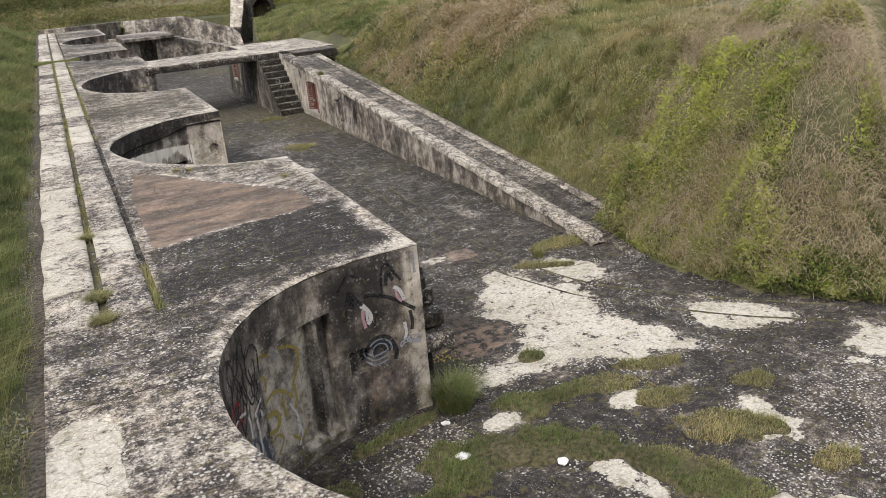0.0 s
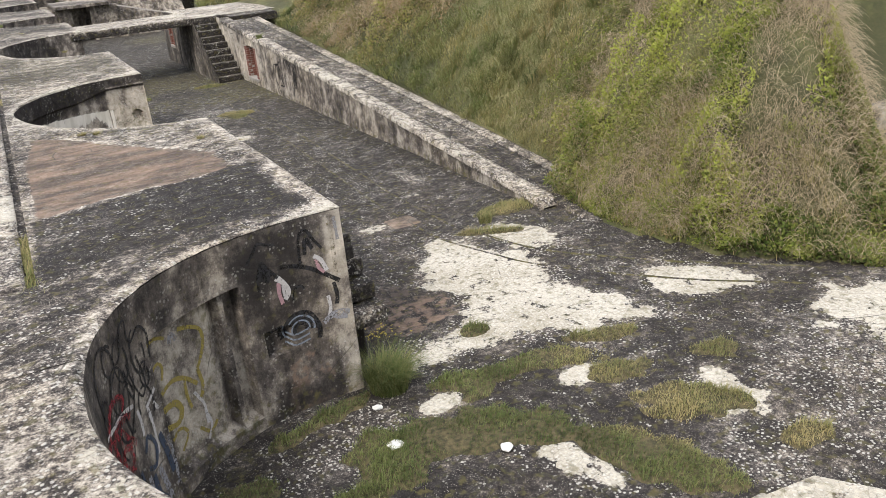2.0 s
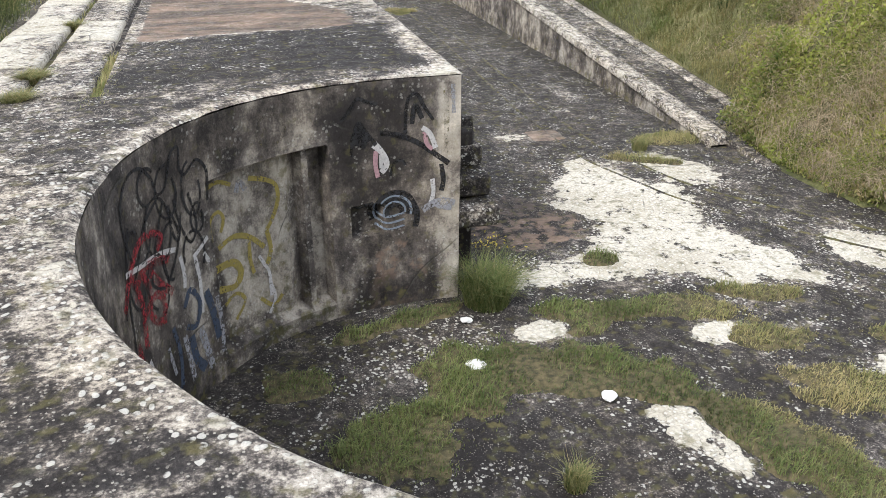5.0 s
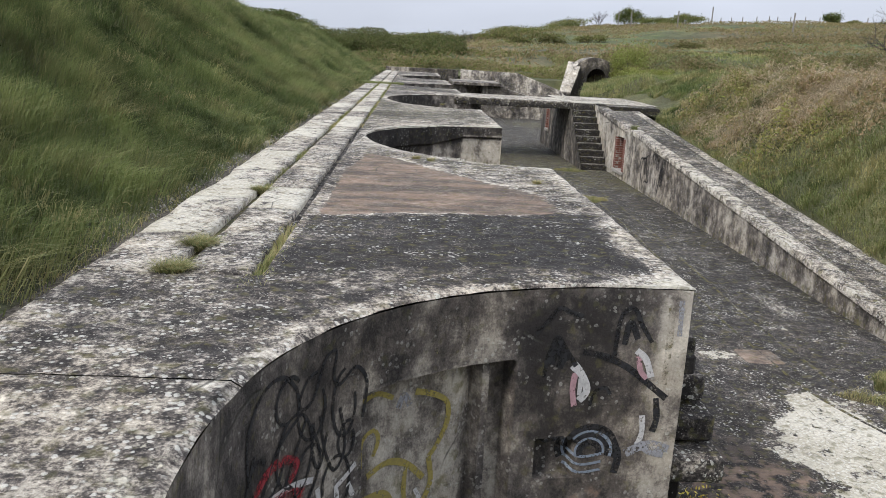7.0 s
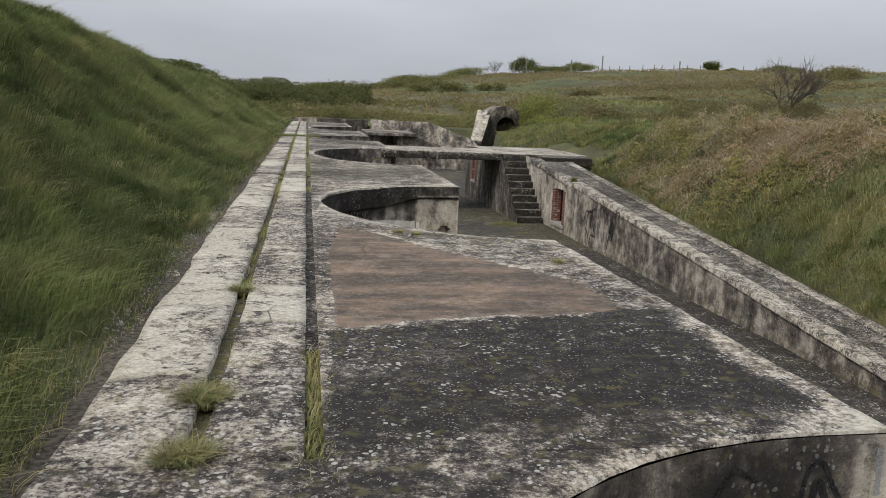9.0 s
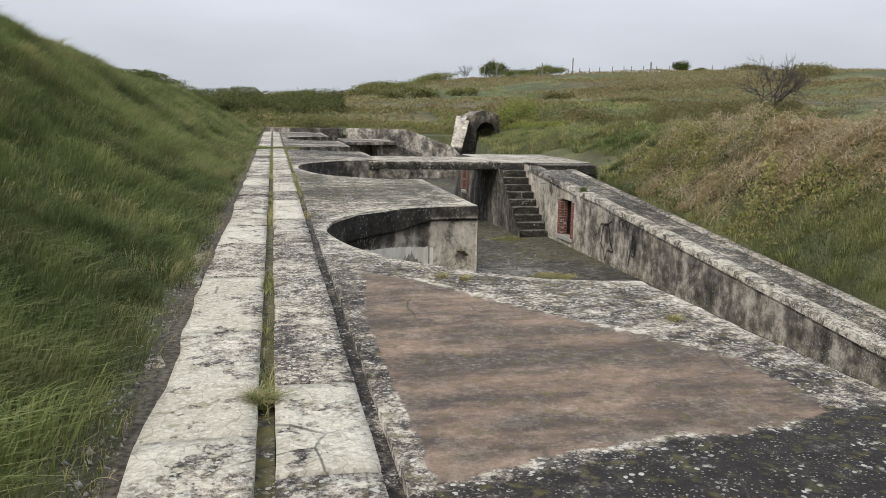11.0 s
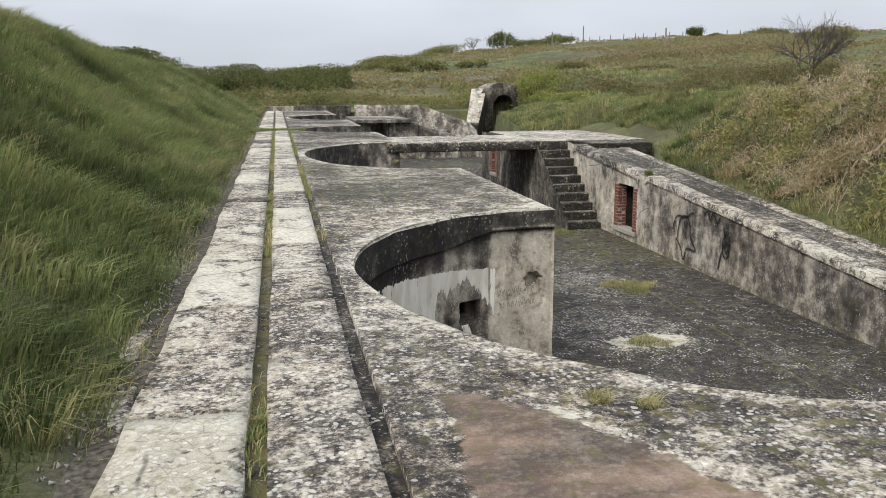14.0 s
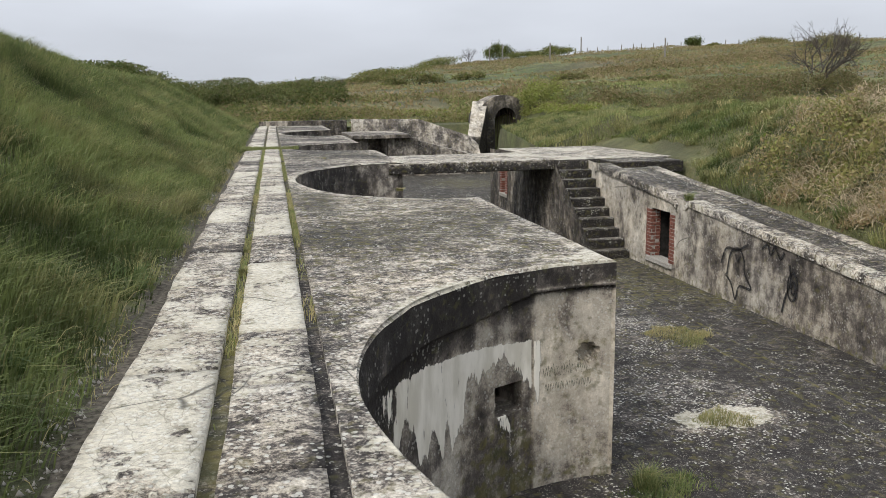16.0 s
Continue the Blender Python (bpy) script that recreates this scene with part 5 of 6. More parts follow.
TURF_SPOTS = [(3.3, 6.85, 0.85, 0.42, 0.1), (4.0, 6.75, 0.6, 0.36, -0.3), (4.55, 6.35, 0.5, 0.28, -0.4), (4.75, 7.5, 0.75, 0.2, -0.2), (5.55, 7.3, 0.45, 0.26, -0.4), (5.75, 6.75, 0.4, 0.22, -0.5), (5.05, 5.55, 0.34, 0.75, 0.45), (5.85, 6.0, 0.5, 0.28, -0.7), (6.25, 5.75, 0.4, 0.16, -0.9), (6.15, 7.5, 0.4, 0.15, -0.3), (2.9, 7.85, 0.75, 0.13, 0.3), (2.55, 6.2, 0.7, 0.45, 0.2), (5.05, 8.48, 0.18, 0.13, 0), (6.95, 6.5, 0.3, 0.17, -0.4), (6.9, 11.2, 0.5, 0.12, -0.5), (7.75, 11.9, 0.4, 0.25, 0), (6.45, 4.85, 0.22, 0.14, 0), (5.25, 20.8, 0.42, 0.24, 0), (3.7, 19.4, 0.5, 0.3, 0.4), (6.2, 24.0, 0.5, 0.5, 0.2), (6.9, 29.4, 0.6, 0.35, 0), (4.2, 29.0, 0.5, 0.8, 0), (4.3, 17.6, 0.7, 0.3, 0.2), (1.75, 7.0, 0.3, 0.2, 0), (4.35, 7.35, 0.3, 0.2, 0.2)]
TURF_GAPS = [(5.2, 6.3, 0.4, 0.28, -0.3), (3.92, 7.35, 0.26, 0.14, 0), (5.3, 6.98, 0.3, 0.14, -0.2), (3.4, 5.9, 0.75, 0.36, -0.1), (4.45, 5.7, 0.2, 0.4, 0.4), (4.55, 7.95, 0.3, 0.1, 0)]
x, y = scatter(1.0, 8.4, 3.6, 31, 4200, lambda x, y: np.clip(spots(x, y, TURF_SPOTS) - 0.95 * spots(x, y, TURF_GAPS), 0, 1))
n = len(x)
p = fbm(x, y, 1.1, 8.0)
base = np.stack([x, y, floor_z(x, y) + 0.0], -1)
thick = np.clip(spots(x, y, TURF_SPOTS) - 0.95 * spots(x, y, TURF_GAPS), 0, 1)
tagged(blade_mesh("floor_grass", base, rng.uniform(0.05, 0.17, n) * (1 + 0.6 * p) * (0.25 + 0.75 * thick ** 2) * (0.75 + 0.6 * fbm(x, y, 3.2, 12.0)), 0.007, (0, 0, -0.1), np.clip(0.5 + 0.6 * p + 0.25 * rng.normal(size=n), 0, 1), np.clip(-0.05 + 0.45 * smooth01(0.0, 0.5, fbm(x, y, 0.9, 3.0)) + 0.4 * smooth01(4.6, 6.2, x) + 0.2 * rng.normal(size=n), 0, 1), np.clip(0.12 - 0.5 * p - 0.7 * fbm(x, y, 4.0, 9.0, 2), 0, 0.8), M_GRASS, spread=0.9), "short moss and grass patches on the floor", "grass", kind="stuff")


def soil_bed(items, gaps, name, label, category):
    """A low uneven bed of moss and humus under the floor's grass."""
    xs, ys = np.arange(1.0, 8.4, 0.045), np.arange(3.6, 12.2, 0.045)
    X, Y = np.meshgrid(xs, ys)
    k = np.clip(spots(X.ravel(), Y.ravel(), items) - 0.95 * spots(X.ravel(), Y.ravel(), gaps), 0, 1).reshape(X.shape)
    Z = floor_z(X, Y) - 0.02 + 0.045 * k + 0.012 * k * fbm(X, Y, 5.0, 3.0)
    P = np.stack([X, Y, Z], -1)
    r, c = X.shape
    i = np.arange(r * c).reshape(r, c)
    f = np.stack([i[:-1, :-1], i[:-1, 1:], i[1:, 1:], i[1:, :-1]], -1).reshape(-1, 4)
    f = f[k.ravel()[f].max(1) > 0.02]
    ob = link_mesh(name, P.reshape(-1, 3).tolist(), f.tolist(), M_MOSS, None, "", True)
    return tagged(ob, label, category, kind="stuff")


M_MOSS = plain("moss_and_humus", (0.035, 0.035, 0.018), (0.14, 0.115, 0.06), 16, 0.95, 0.9)
soil_bed(TURF_SPOTS, TURF_GAPS, "moss_bed", "mossy humus under the floor's grass", "moss")


def tussock(x, y, z, n, tall, spread, dry, label, category="grass tuft", group=""):
    r = spread * 0.35 * np.sqrt(rng.random(n))
    a = rng.uniform(0, 2 * math.pi, n)
    base = np.stack([x + r * np.cos(a), y + r * np.sin(a), z - 0.01 + 0 * r], -1)
    g = blade_mesh("grass_tuft", base, tall * rng.uniform(0.5, 1.1, n), 0.006, (0, 0, -0.05), rng.uniform(0.1, 0.8, n), np.clip(dry + 0.3 * rng.normal(size=n), 0, 1), rng.uniform(0, 0.4, n), M_GRASS, spread=spread / tall)
    return tagged(g, label, category, group)


tussock(3.6, 7.95, FLOOR, 1800, 0.55, 0.6, 0.0, "tall green grass tussock at the pier's foot")
tussock(3.41, 5.46, FLOOR, 420, 0.25, 0.22, 0.3, "spiky grass tuft on bare soil")
tussock(3.6, 19.55, FLOOR, 400, 0.3, 0.35, 0.1, "green grass tussock at the second pier's foot")
tussock(8.3, 27.45, float(ramp_z(27.4)), 250, 0.22, 0.25, 0.05, "fresh green sprig growing on the coping")
tussock(7.1, 11.6, FLOOR, 250, 0.3, 0.3, 0.35, "straggly grass tuft where the wall ends")
# tufts rooted in the rail slots and on the deck
for x, y, n, tall, w in ((-0.02, 8.75, 900, 0.12, 0.26), (-0.02, 8.05, 800, 0.13, 0.24), (-0.02, 11.1, 560, 0.1, 0.2), (0.0, 14.2, 120, 0.06, 0.07), (0.0, 20.3, 200, 0.1, 0.09), (0.0, 21.4, 160, 0.08, 0.08)):
    tussock(x, y, -0.03, n, tall, w, 0.4, "ochre-green grass tuft rooted in the rail slot", "grass tuft", "tufts in the rail slots")
for x, y, n in ((1.55, 14.05, 160), (1.75, 13.95, 120), (2.95, 12.3, 140), (2.35, 26.3, 260), (1.6, 34.5, 120)):
    tussock(x, y, 0.0, n, 0.07, 0.16, 0.55, "straw-coloured tuft on the deck", "grass tuft", "tufts on the deck")
x, y = scatter(GAUGE - 0.1, GAUGE + 0.1, 7.7, 9.6, 3000, lambda x, y: smooth01(0.12, 0.06, np.abs(x - GAUGE) + 0.05 * fbm(x, y, 3.0, 2.0)))
x2, y2 = scatter(-0.05, 0.05, 9.0, 40, 2400, lambda x, y: smooth01(-0.25, 0.35, fbm(y, y * 0, 0.7, 4.0)))
x3, y3 = scatter(GAUGE - 0.045, GAUGE + 0.045, 18.6, 40, 2000, lambda x, y: smooth01(-0.3, 0.3, fbm(y, y * 0, 0.7, 6.0)))
x, y = np.concatenate([x, x2, x3]), np.concatenate([y, y2, y3])
n = len(x)
tagged(blade_mesh("slot_moss", np.stack([x, y, np.full(n, -0.055)], -1), rng.uniform(0.05, 0.095, n), 0.008, (0, 0, 0), rng.uniform(0.6, 1, n), np.clip(0.25 + 0.25 * rng.normal(size=n) + 0.4 * smooth01(0.0, 0.5, fbm(y, x * 0, 0.5, 2.0)), 0, 1), rng.uniform(0, 0.2, n), M_GRASS, spread=0.9), "moss and fine grass in the rail slots", "moss", kind="stuff")


# tongue of turf that creeps across the deck
x, y = scatter(-0.8, 1.1, 38.9, 40.6, 2200, lambda x, y: smooth01(0.75, 0.3, np.abs(y - 39.7) + 0.35 * (x + 0.3) + 0.4 * fbm(x, y, 1.5, 3.0)))
n = len(x)
tagged(blade_mesh("turf_tongue", np.stack([x, y, 0 * x - 0.02], -1), rng.uniform(0.06, 0.18, n), 0.012, (0.1, 0, -0.1), rng.uniform(0.4, 1, n), rng.uniform(0, 0.3, n), rng.uniform(0, 0.3, n), M_GRASS, spread=0.8), "green turf creeping across the deck", "grass", kind="stuff")

# gravel and crumbled concrete along the deck's grassy side
x, y = scatter(LEFT - 0.3, LEFT - 0.03, 3.0, 34, 420, lambda x, y: smooth01(-0.45, 0.2, fbm(x, y, 0.8, 15.0)))
n = len(x)
size = rng.uniform(0.006, 0.022, n)[:, None]
mid = on_ground(x, y, -0.004)
corner = np.array([[1, 0, -0.3], [-0.5, 0.87, -0.3], [-0.5, -0.87, -0.3], [0, 0, 0.8]])
V = (mid[:, None, :] + size[:, :, None] * (corner[None] + 0.35 * rng.normal(size=(n, 4, 3)))).reshape(-1, 3)
i = np.arange(n)[:, None] * 4
grit = fast_mesh("margin_gravel", V, np.concatenate([i + np.array([f]) for f in ((0, 1, 3), (1, 2, 3), (2, 0, 3), (0, 2, 1))]), M_MORTAR)
tagged(grit, "gravel and concrete crumbs along the grassy margin", "gravel", kind="stuff")


# ---- far hedges, trees, fence ----
def leaf_cloud(name, cx, cy, rx, ry, high, count, size, tint, dry, dark, label, category, kind="", lift=0.0):
    """A bush: many leaves in uneven clumps above the ground, on a few crooked stems."""
    count, size = count * 5, size * 0.62
    k = max(7, int(count / 260))
    ca = rng.uniform(0, 2 * math.pi, k)
    cr = np.sqrt(rng.random(k))
    centre = np.stack([cx + rx * cr * np.cos(ca), cy + ry * cr * np.sin(ca), high * (0.25 + 0.75 * rng.random(k) * np.sqrt(1 - 0.8 * cr ** 2))], -1)
    pick = rng.integers(0, k, count)
    at = centre[pick] + rng.normal(size=(count, 3)) * np.array([rx, ry, high]) * 0.17
    at[:, 2] = np.maximum(at[:, 2], 0.02)
    at[:, 2] += ground_z(at[:, 0], at[:, 1]) + lift
    shade = np.clip(dark + 0.25 * rng.random(k)[pick], 0, 1)
    thing = tagged(new(name), label, category, kind=kind)
    leaf_mesh("foliage", at, size * rng.uniform(0.6, 1.3, count), np.clip(tint + 0.25 * rng.normal(size=count), 0, 1), np.clip(dry + 0.2 * rng.normal(size=count), 0, 1), shade, M_LEAF, thing)
    stems = []
    for i in range(min(k, 6)):
        stems.append(((cx + 0.2 * rx * rng.normal(), cy + 0.2 * ry * rng.normal()), centre[i]))
    for (sx, sy), c in stems:
        bm = bmesh.new()
        z0 = float(ground_z(sx, sy)) - 0.1
        limb(bm, Vector((sx, sy, z0)), Vector((c[0], c[1], float(ground_z(c[0], c[1])) + c[2])), 0.03 + 0.02 * high, 0.012)
        part("stem", bm, M_BARK, thing)
    return thing


def limb(bm, a, b, r0, r1, sides=5):
    d = (b - a)
    q = d.to_track_quat("Z", "Y").to_matrix()
    ring0 = [bm.verts.new(a + q @ Vector((math.cos(2 * math.pi * i / sides) * r0, math.sin(2 * math.pi * i / sides) * r0, 0))) for i in range(sides)]
    ring1 = [bm.verts.new(b + q @ Vector((math.cos(2 * math.pi * i / sides) * r1, math.sin(2 * math.pi * i / sides) * r1, 0))) for i in range(sides)]
    for i in range(sides):
        bm.faces.new((ring0[i], ring0[(i + 1) % sides], ring1[(i + 1) % sides], ring1[i]))


def bare_tree(x, y, high, wide, label, stems=3, depth=5):
    """A leafless tree: forking limbs that thin out to twigs."""
    thing = tagged(new("bare_tree"), label, "tree")
    z0 = float(ground_z(x, y)) - 0.1
    trunk, twigs = bmesh.new(), bmesh.new()

    def grow(p, d, length, r, level):
        end = p + d * length
        limb(trunk if level < 2 else twigs, p, end, r, r * 0.68, 6 if level < 2 else 4)
        if level >= depth:
            return
        for _ in range(3 if level < 3 else 2 + int(rng.random() < 0.5)):
            nd = (d + Vector(rng.normal(size=3)) * 0.42 * wide + Vector((0, 0, 0.12))).normalized()
            grow(p + d * length * rng.uniform(0.55, 1.0), nd, length * rng.uniform(0.6, 0.85), r * 0.6, level + 1)

    for s in range(stems):
        d = Vector((0.35 * wide * rng.normal(), 0.35 * wide * rng.normal(), 1)).normalized()
        grow(Vector((x + 0.15 * s, y, z0)), d, high * 0.28, 0.012 * high, 0)
    part("trunk", trunk, M_BARK, thing)
    tagged(part("branchwork", twigs, M_BARK, thing), kind="stuff")
    return thing


def at_az(az, r):
    return r * math.sin(radians(az)), 13 + r * math.cos(radians(az))


bare_tree(37.0, 63.0, 6.6, 1.1, "leafless grey thorn tree above the slope", 5)
leaf_cloud("bush", 37.5, 62.0, 3.2, 1.6, 1.5, 1400, 0.1, 0.15, 0.55, 0.55, "dark brown bramble bush under the bare tree", "bush")
for az, r, h, w in ((13.8, 170, 5.0, 1.2), (4.6, 120, 3.4, 1.4)):
    x, y = at_az(az, r)
    bare_tree(x, y, h, w, "round leafless tree on the far ridge", 4, 4)
for az, r, rx, hgt, n, dark, dry in ((16.0, 172, 3.0, 4.2, 700, 0.75, 0.1), (17.5, 172, 4.5, 2.2, 600, 0.5, 0.2), (19.5, 175, 5.0, 2.4, 600, 0.5, 0.25), (29.0, 180, 2.2, 3.0, 500, 0.75, 0.1), (30.2, 182, 1.6, 1.2, 300, 0.5, 0.4), (34, 178, 6.0, 2.0, 600, 0.5, 0.5), (37.5, 150, 6.0, 2.5, 600, 0.5, 0.55), (11.0, 165, 7.0, 2.5, 700, 0.5, 0.3), (8.5, 150, 6.0, 2.2, 700, 0.5, 0.3), (6.3, 135, 5.0, 2.2, 600, 0.5, 0.4), (2.5, 120, 5.0, 1.8, 600, 0.6, 0.3), (0.5, 118, 5.0, 1.5, 500, 0.6, 0.3), (10.0, 110, 4.0, 2.0, 500, 0.55, 0.4), (13.5, 118, 3.0, 1.5, 400, 0.5, 0.4), (21, 110, 3, 1.0, 300, 0.6, 0.5), (27, 95, 3.5, 1.2, 400, 0.6, 0.5)):
    x, y = at_az(az, r)
    leaf_cloud("bush", x, y, rx, rx * 0.6, hgt * 0.72, n, 0.28, 0.3, dry, dark, "dark green hawthorn bush on the far ridge" if dry < 0.25 else "grey-green scrub bush on the far fields", "bush")


def hedge(x0, x1, y0, y1, density, high, size, tint, dry, dark, label, keep=None):
    x, y = scatter(x0, x1, y0, y1, density, keep or (lambda x, y: smooth01(-0.5, 0.1, fbm(x, y, 0.3, 2.0))))
    n = len(x)
    h = high * rng.random(n) * (0.25 + 1.1 * smooth01(-0.4, 0.5, fbm(x, y, 0.35, 6.0)))
    at = np.stack([x, y, ground_z(x, y) + h], -1)
    return tagged(leaf_mesh("hedge", at, size * rng.uniform(0.6, 1.3, n), np.clip(tint + 0.2 * rng.normal(size=n), 0, 1), np.clip(dry + 0.25 * rng.normal(size=n), 0, 1), np.clip(dark + 0.3 * fbm(x, y, 0.6, 3.0), 0, 1), M_LEAF), label, "hedge", kind="stuff")


hedge(-12, 6.5, 78, 95, 260, 1.35, 0.1, 0.12, 0.25, 0.82, "dark scrub hedge above the battery's end")
x, y = scatter(-10, -1.5, 55, 98, 420, lambda x, y: smooth01(1.7, 0.9, np.abs(x + 8.2 - 0.135 * (y - 56))) * smooth01(55, 59, y))
top = np.maximum(3.7 - 0.055 * (y - 56) + 0.25 * fbm(x, y, 0.5, 4.0) - ground_z(x, y), 0.3)
tagged(leaf_mesh("scrub", np.stack([x, y, ground_z(x, y) + top * rng.random(len(x)) ** 0.6], -1), rng.uniform(0.05, 0.1, len(x)), 0.12, np.clip(0.2 + 0.2 * rng.normal(size=len(x)), 0, 1), np.clip(0.75 + 0.3 * fbm(x, y, 0.8, 3.0), 0, 1), M_LEAF), "dark wind-clipped scrub along the far bank", "scrub", kind="stuff")
hedge(17, 46, 58, 67, 260, 1.0, 0.09, 0.2, 0.6, 0.65, "brown bramble thicket along the field scarp", lambda x, y: smooth01(57, 60, y) * smooth01(67, 64, y) * smooth01(-0.35, 0.2, fbm(x, y, 0.25, 5.0)))
hedge(16.5, 19, 57, 67, 300, 0.5, 0.08, 0.6, 0.15, 0.3, "ivy and bramble over the tunnel entrance", lambda x, y: 0.9 + 0 * x)
hedge(9, 16.5, 67.7, 75, 200, 0.4, 0.08, 0.4, 0.3, 0.4, "ivy and scrub behind the tunnel entrance", lambda x, y: smooth01(-0.4, 0.2, fbm(x, y, 0.5, 3.0)))
hedge(-6, 7, 70, 79, 160, 0.5, 0.09, 0.15, 0.3, 0.6, "low dark scrub on the closing bank", lambda x, y: smooth01(-0.2, 0.3, fbm(x, y, 0.3, 8.0)) * smooth01(7, 1, x))
hedge(-10, 110, 72, 190, 9.0, 0.4, 0.2, 0.25, 0.7, 0.4, "rough brown scrub on the far fields", lambda x, y: smooth01(-0.25, 0.35, fbm(x, y * 2.0, 0.06, 8.0)))
leaf_cloud("bush", 17.4, 63.6, 1.5, 2.2, 2.2, 1500, 0.12, 0.6, 0.15, 0.35, "green ivy and bramble mound beside the tunnel entrance", "bush")
hedge(-4, 34, 68, 84, 110, 0.5, 0.1, 0.25, 0.5, 0.5, "patchy scrub on the closing bank", lambda x, y: smooth01(0.0, 0.4, fbm(x, y, 0.22, 3.0)))
hedge(15, 100, 84, 130, 18, 0.6, 0.2, 0.15, 0.75, 0.55, "brown bracken band across the far field", lambda x, y: smooth01(0.0, 0.35, fbm(x * 0.6, y * 2.0, 0.07, 4.0)))
x, y = scatter(LEFT - 0.5, LEFT - 0.07, 2.2, 40, 900, lambda x, y: smooth01(-0.35, 0.3, fbm(x, y, 1.5, 3.0)))
n = len(x)
tagged(blade_mesh("edge_grass", on_ground(x, y, 0.01), rng.uniform(0.04, 0.15, n), 0.006, (0.2, 0, -0.1), rng.uniform(0.2, 0.9, n), np.clip(0.45 + 0.4 * rng.normal(size=n), 0, 1), rng.uniform(0, 0.5, n), M_GRASS, spread=0.9), "short dry weeds along the deck's edge", "weeds", kind="stuff")
tussock(10.9, 31.6, -0.1, 300, 0.3, 0.3, 0.0, "pale green weed clump at the landing", "weed")

# fence along the ridge
post = tagged(new("fence_post"), "weathered wooden fence post on the ridge", "fence post", "ridge fence posts")
part("post", box(-0.08, 0.08, -0.08, 0.08, -0.3, 1.5, 0.02, jitter=0.02), M_WOOD, post)
spots_az = [21.2, 22.0, 22.7, 23.4, 24.3, 25.1, 25.6, 26.4, 27.3, 28.2, 31.0, 31.8, 32.6, 33.3, 34.2, 35.1, 36.0]
for i, az in enumerate(spots_az):
    x, y = at_az(az, 186)
    m = pose(x, y, float(ground_z(x, y)) - 0.1, random.uniform(-4, 4), random.uniform(-4, 4), 0)
    if i == 0:
        post.matrix_basis = m
    else:
        copy_thing(post, m)
pole = tagged(new("field_pole"), "tall grey pole in the far field", "pole", "poles in the far fields")
part("pole", box(-0.1, 0.1, -0.1, 0.1, -0.3, 3.2, 0.03), M_WOOD, pole)
for i, (az, r) in enumerate(((15.3, 160), (16.2, 158), (19.5, 150), (21.6, 165), (27.2, 140))):
    x, y = at_az(az, r)
    m = pose(x, y, float(ground_z(x, y)) - 0.1)
    if i == 0:
        pole.matrix_basis = m
    else:
        copy_thing(pole, m)


# ---- graffiti and litter ----
def paint(name, rgb, rough=0.6, thin=0.33):
    """Worn spray paint: patchy, with the wall showing through."""
    k = Nodes(name, rough)
    f = k.noise(16, 8, (1, 1, 1), 0.7)
    k.put(k.bsdf.inputs["Base Color"], k.mix(k.span(f, 0.4, 0.7), rgb, tuple(0.6 * c + 0.03 for c in rgb)))
    k.put(k.bsdf.inputs["Alpha"], k.span(k.math("ADD", k.math("MULTIPLY", f, 0.6), k.math("MULTIPLY", k.noise(48, 4, (1, 1, 1), 0.7), 0.4)), thin + 0.03, thin + 0.17, 0.03, 0.9))
    return k.mat


P_BLACK, P_RED, P_WHITE = paint("black_spray_paint", (0.012, 0.012, 0.014)), paint("red_spray_paint", (0.32, 0.02, 0.03), 0.6, 0.4), paint("white_spray_paint", (0.62, 0.6, 0.58))
P_TAN = paint("faded_ochre_paint", (0.25, 0.21, 0.10), 0.8, 0.45)
P_GREEN = paint("faded_green_marker", (0.10, 0.12, 0.07), 0.7, 0.4)
P_GREY, P_SLATE = paint("grey_spray_paint", (0.36, 0.36, 0.38), 0.7, 0.38), paint("slate_spray_paint", (0.24, 0.28, 0.33))
P_YELLOW, P_BLUE, P_PINK = paint("ochre_spray_paint", (0.36, 0.29, 0.07), 0.7, 0.34), paint("slate_blue_spray_paint", (0.05, 0.07, 0.11)), paint("pink_spray_paint", (0.5, 0.3, 0.32))


def pit_point(x, z, pit):
    """A place on a pit's far wall, just proud of it, from the plan's x and the height."""
    c, up, _, eu, _ = PITS[pit]
    u = max(0.0, 1 - ((PIT_X - min(x, PIT_X)) / PIT_R) ** eu) ** (1 / eu)
    y = c + up * u
    d = inward(min(x, EDGE - 0.02), y)
    r = recess(x, y, z) + 0.007 * float(fbm(x + y, z, 1.8, 2.0)) - 0.006
    return Vector((x + d[0] * r, y + d[1] * r, z)), Vector((-d[0], -d[1], 0))


def east_point(y, z, _=0):
    return Vector((WALL_X - 0.022, y, z)), Vector((-1, 0, 0))


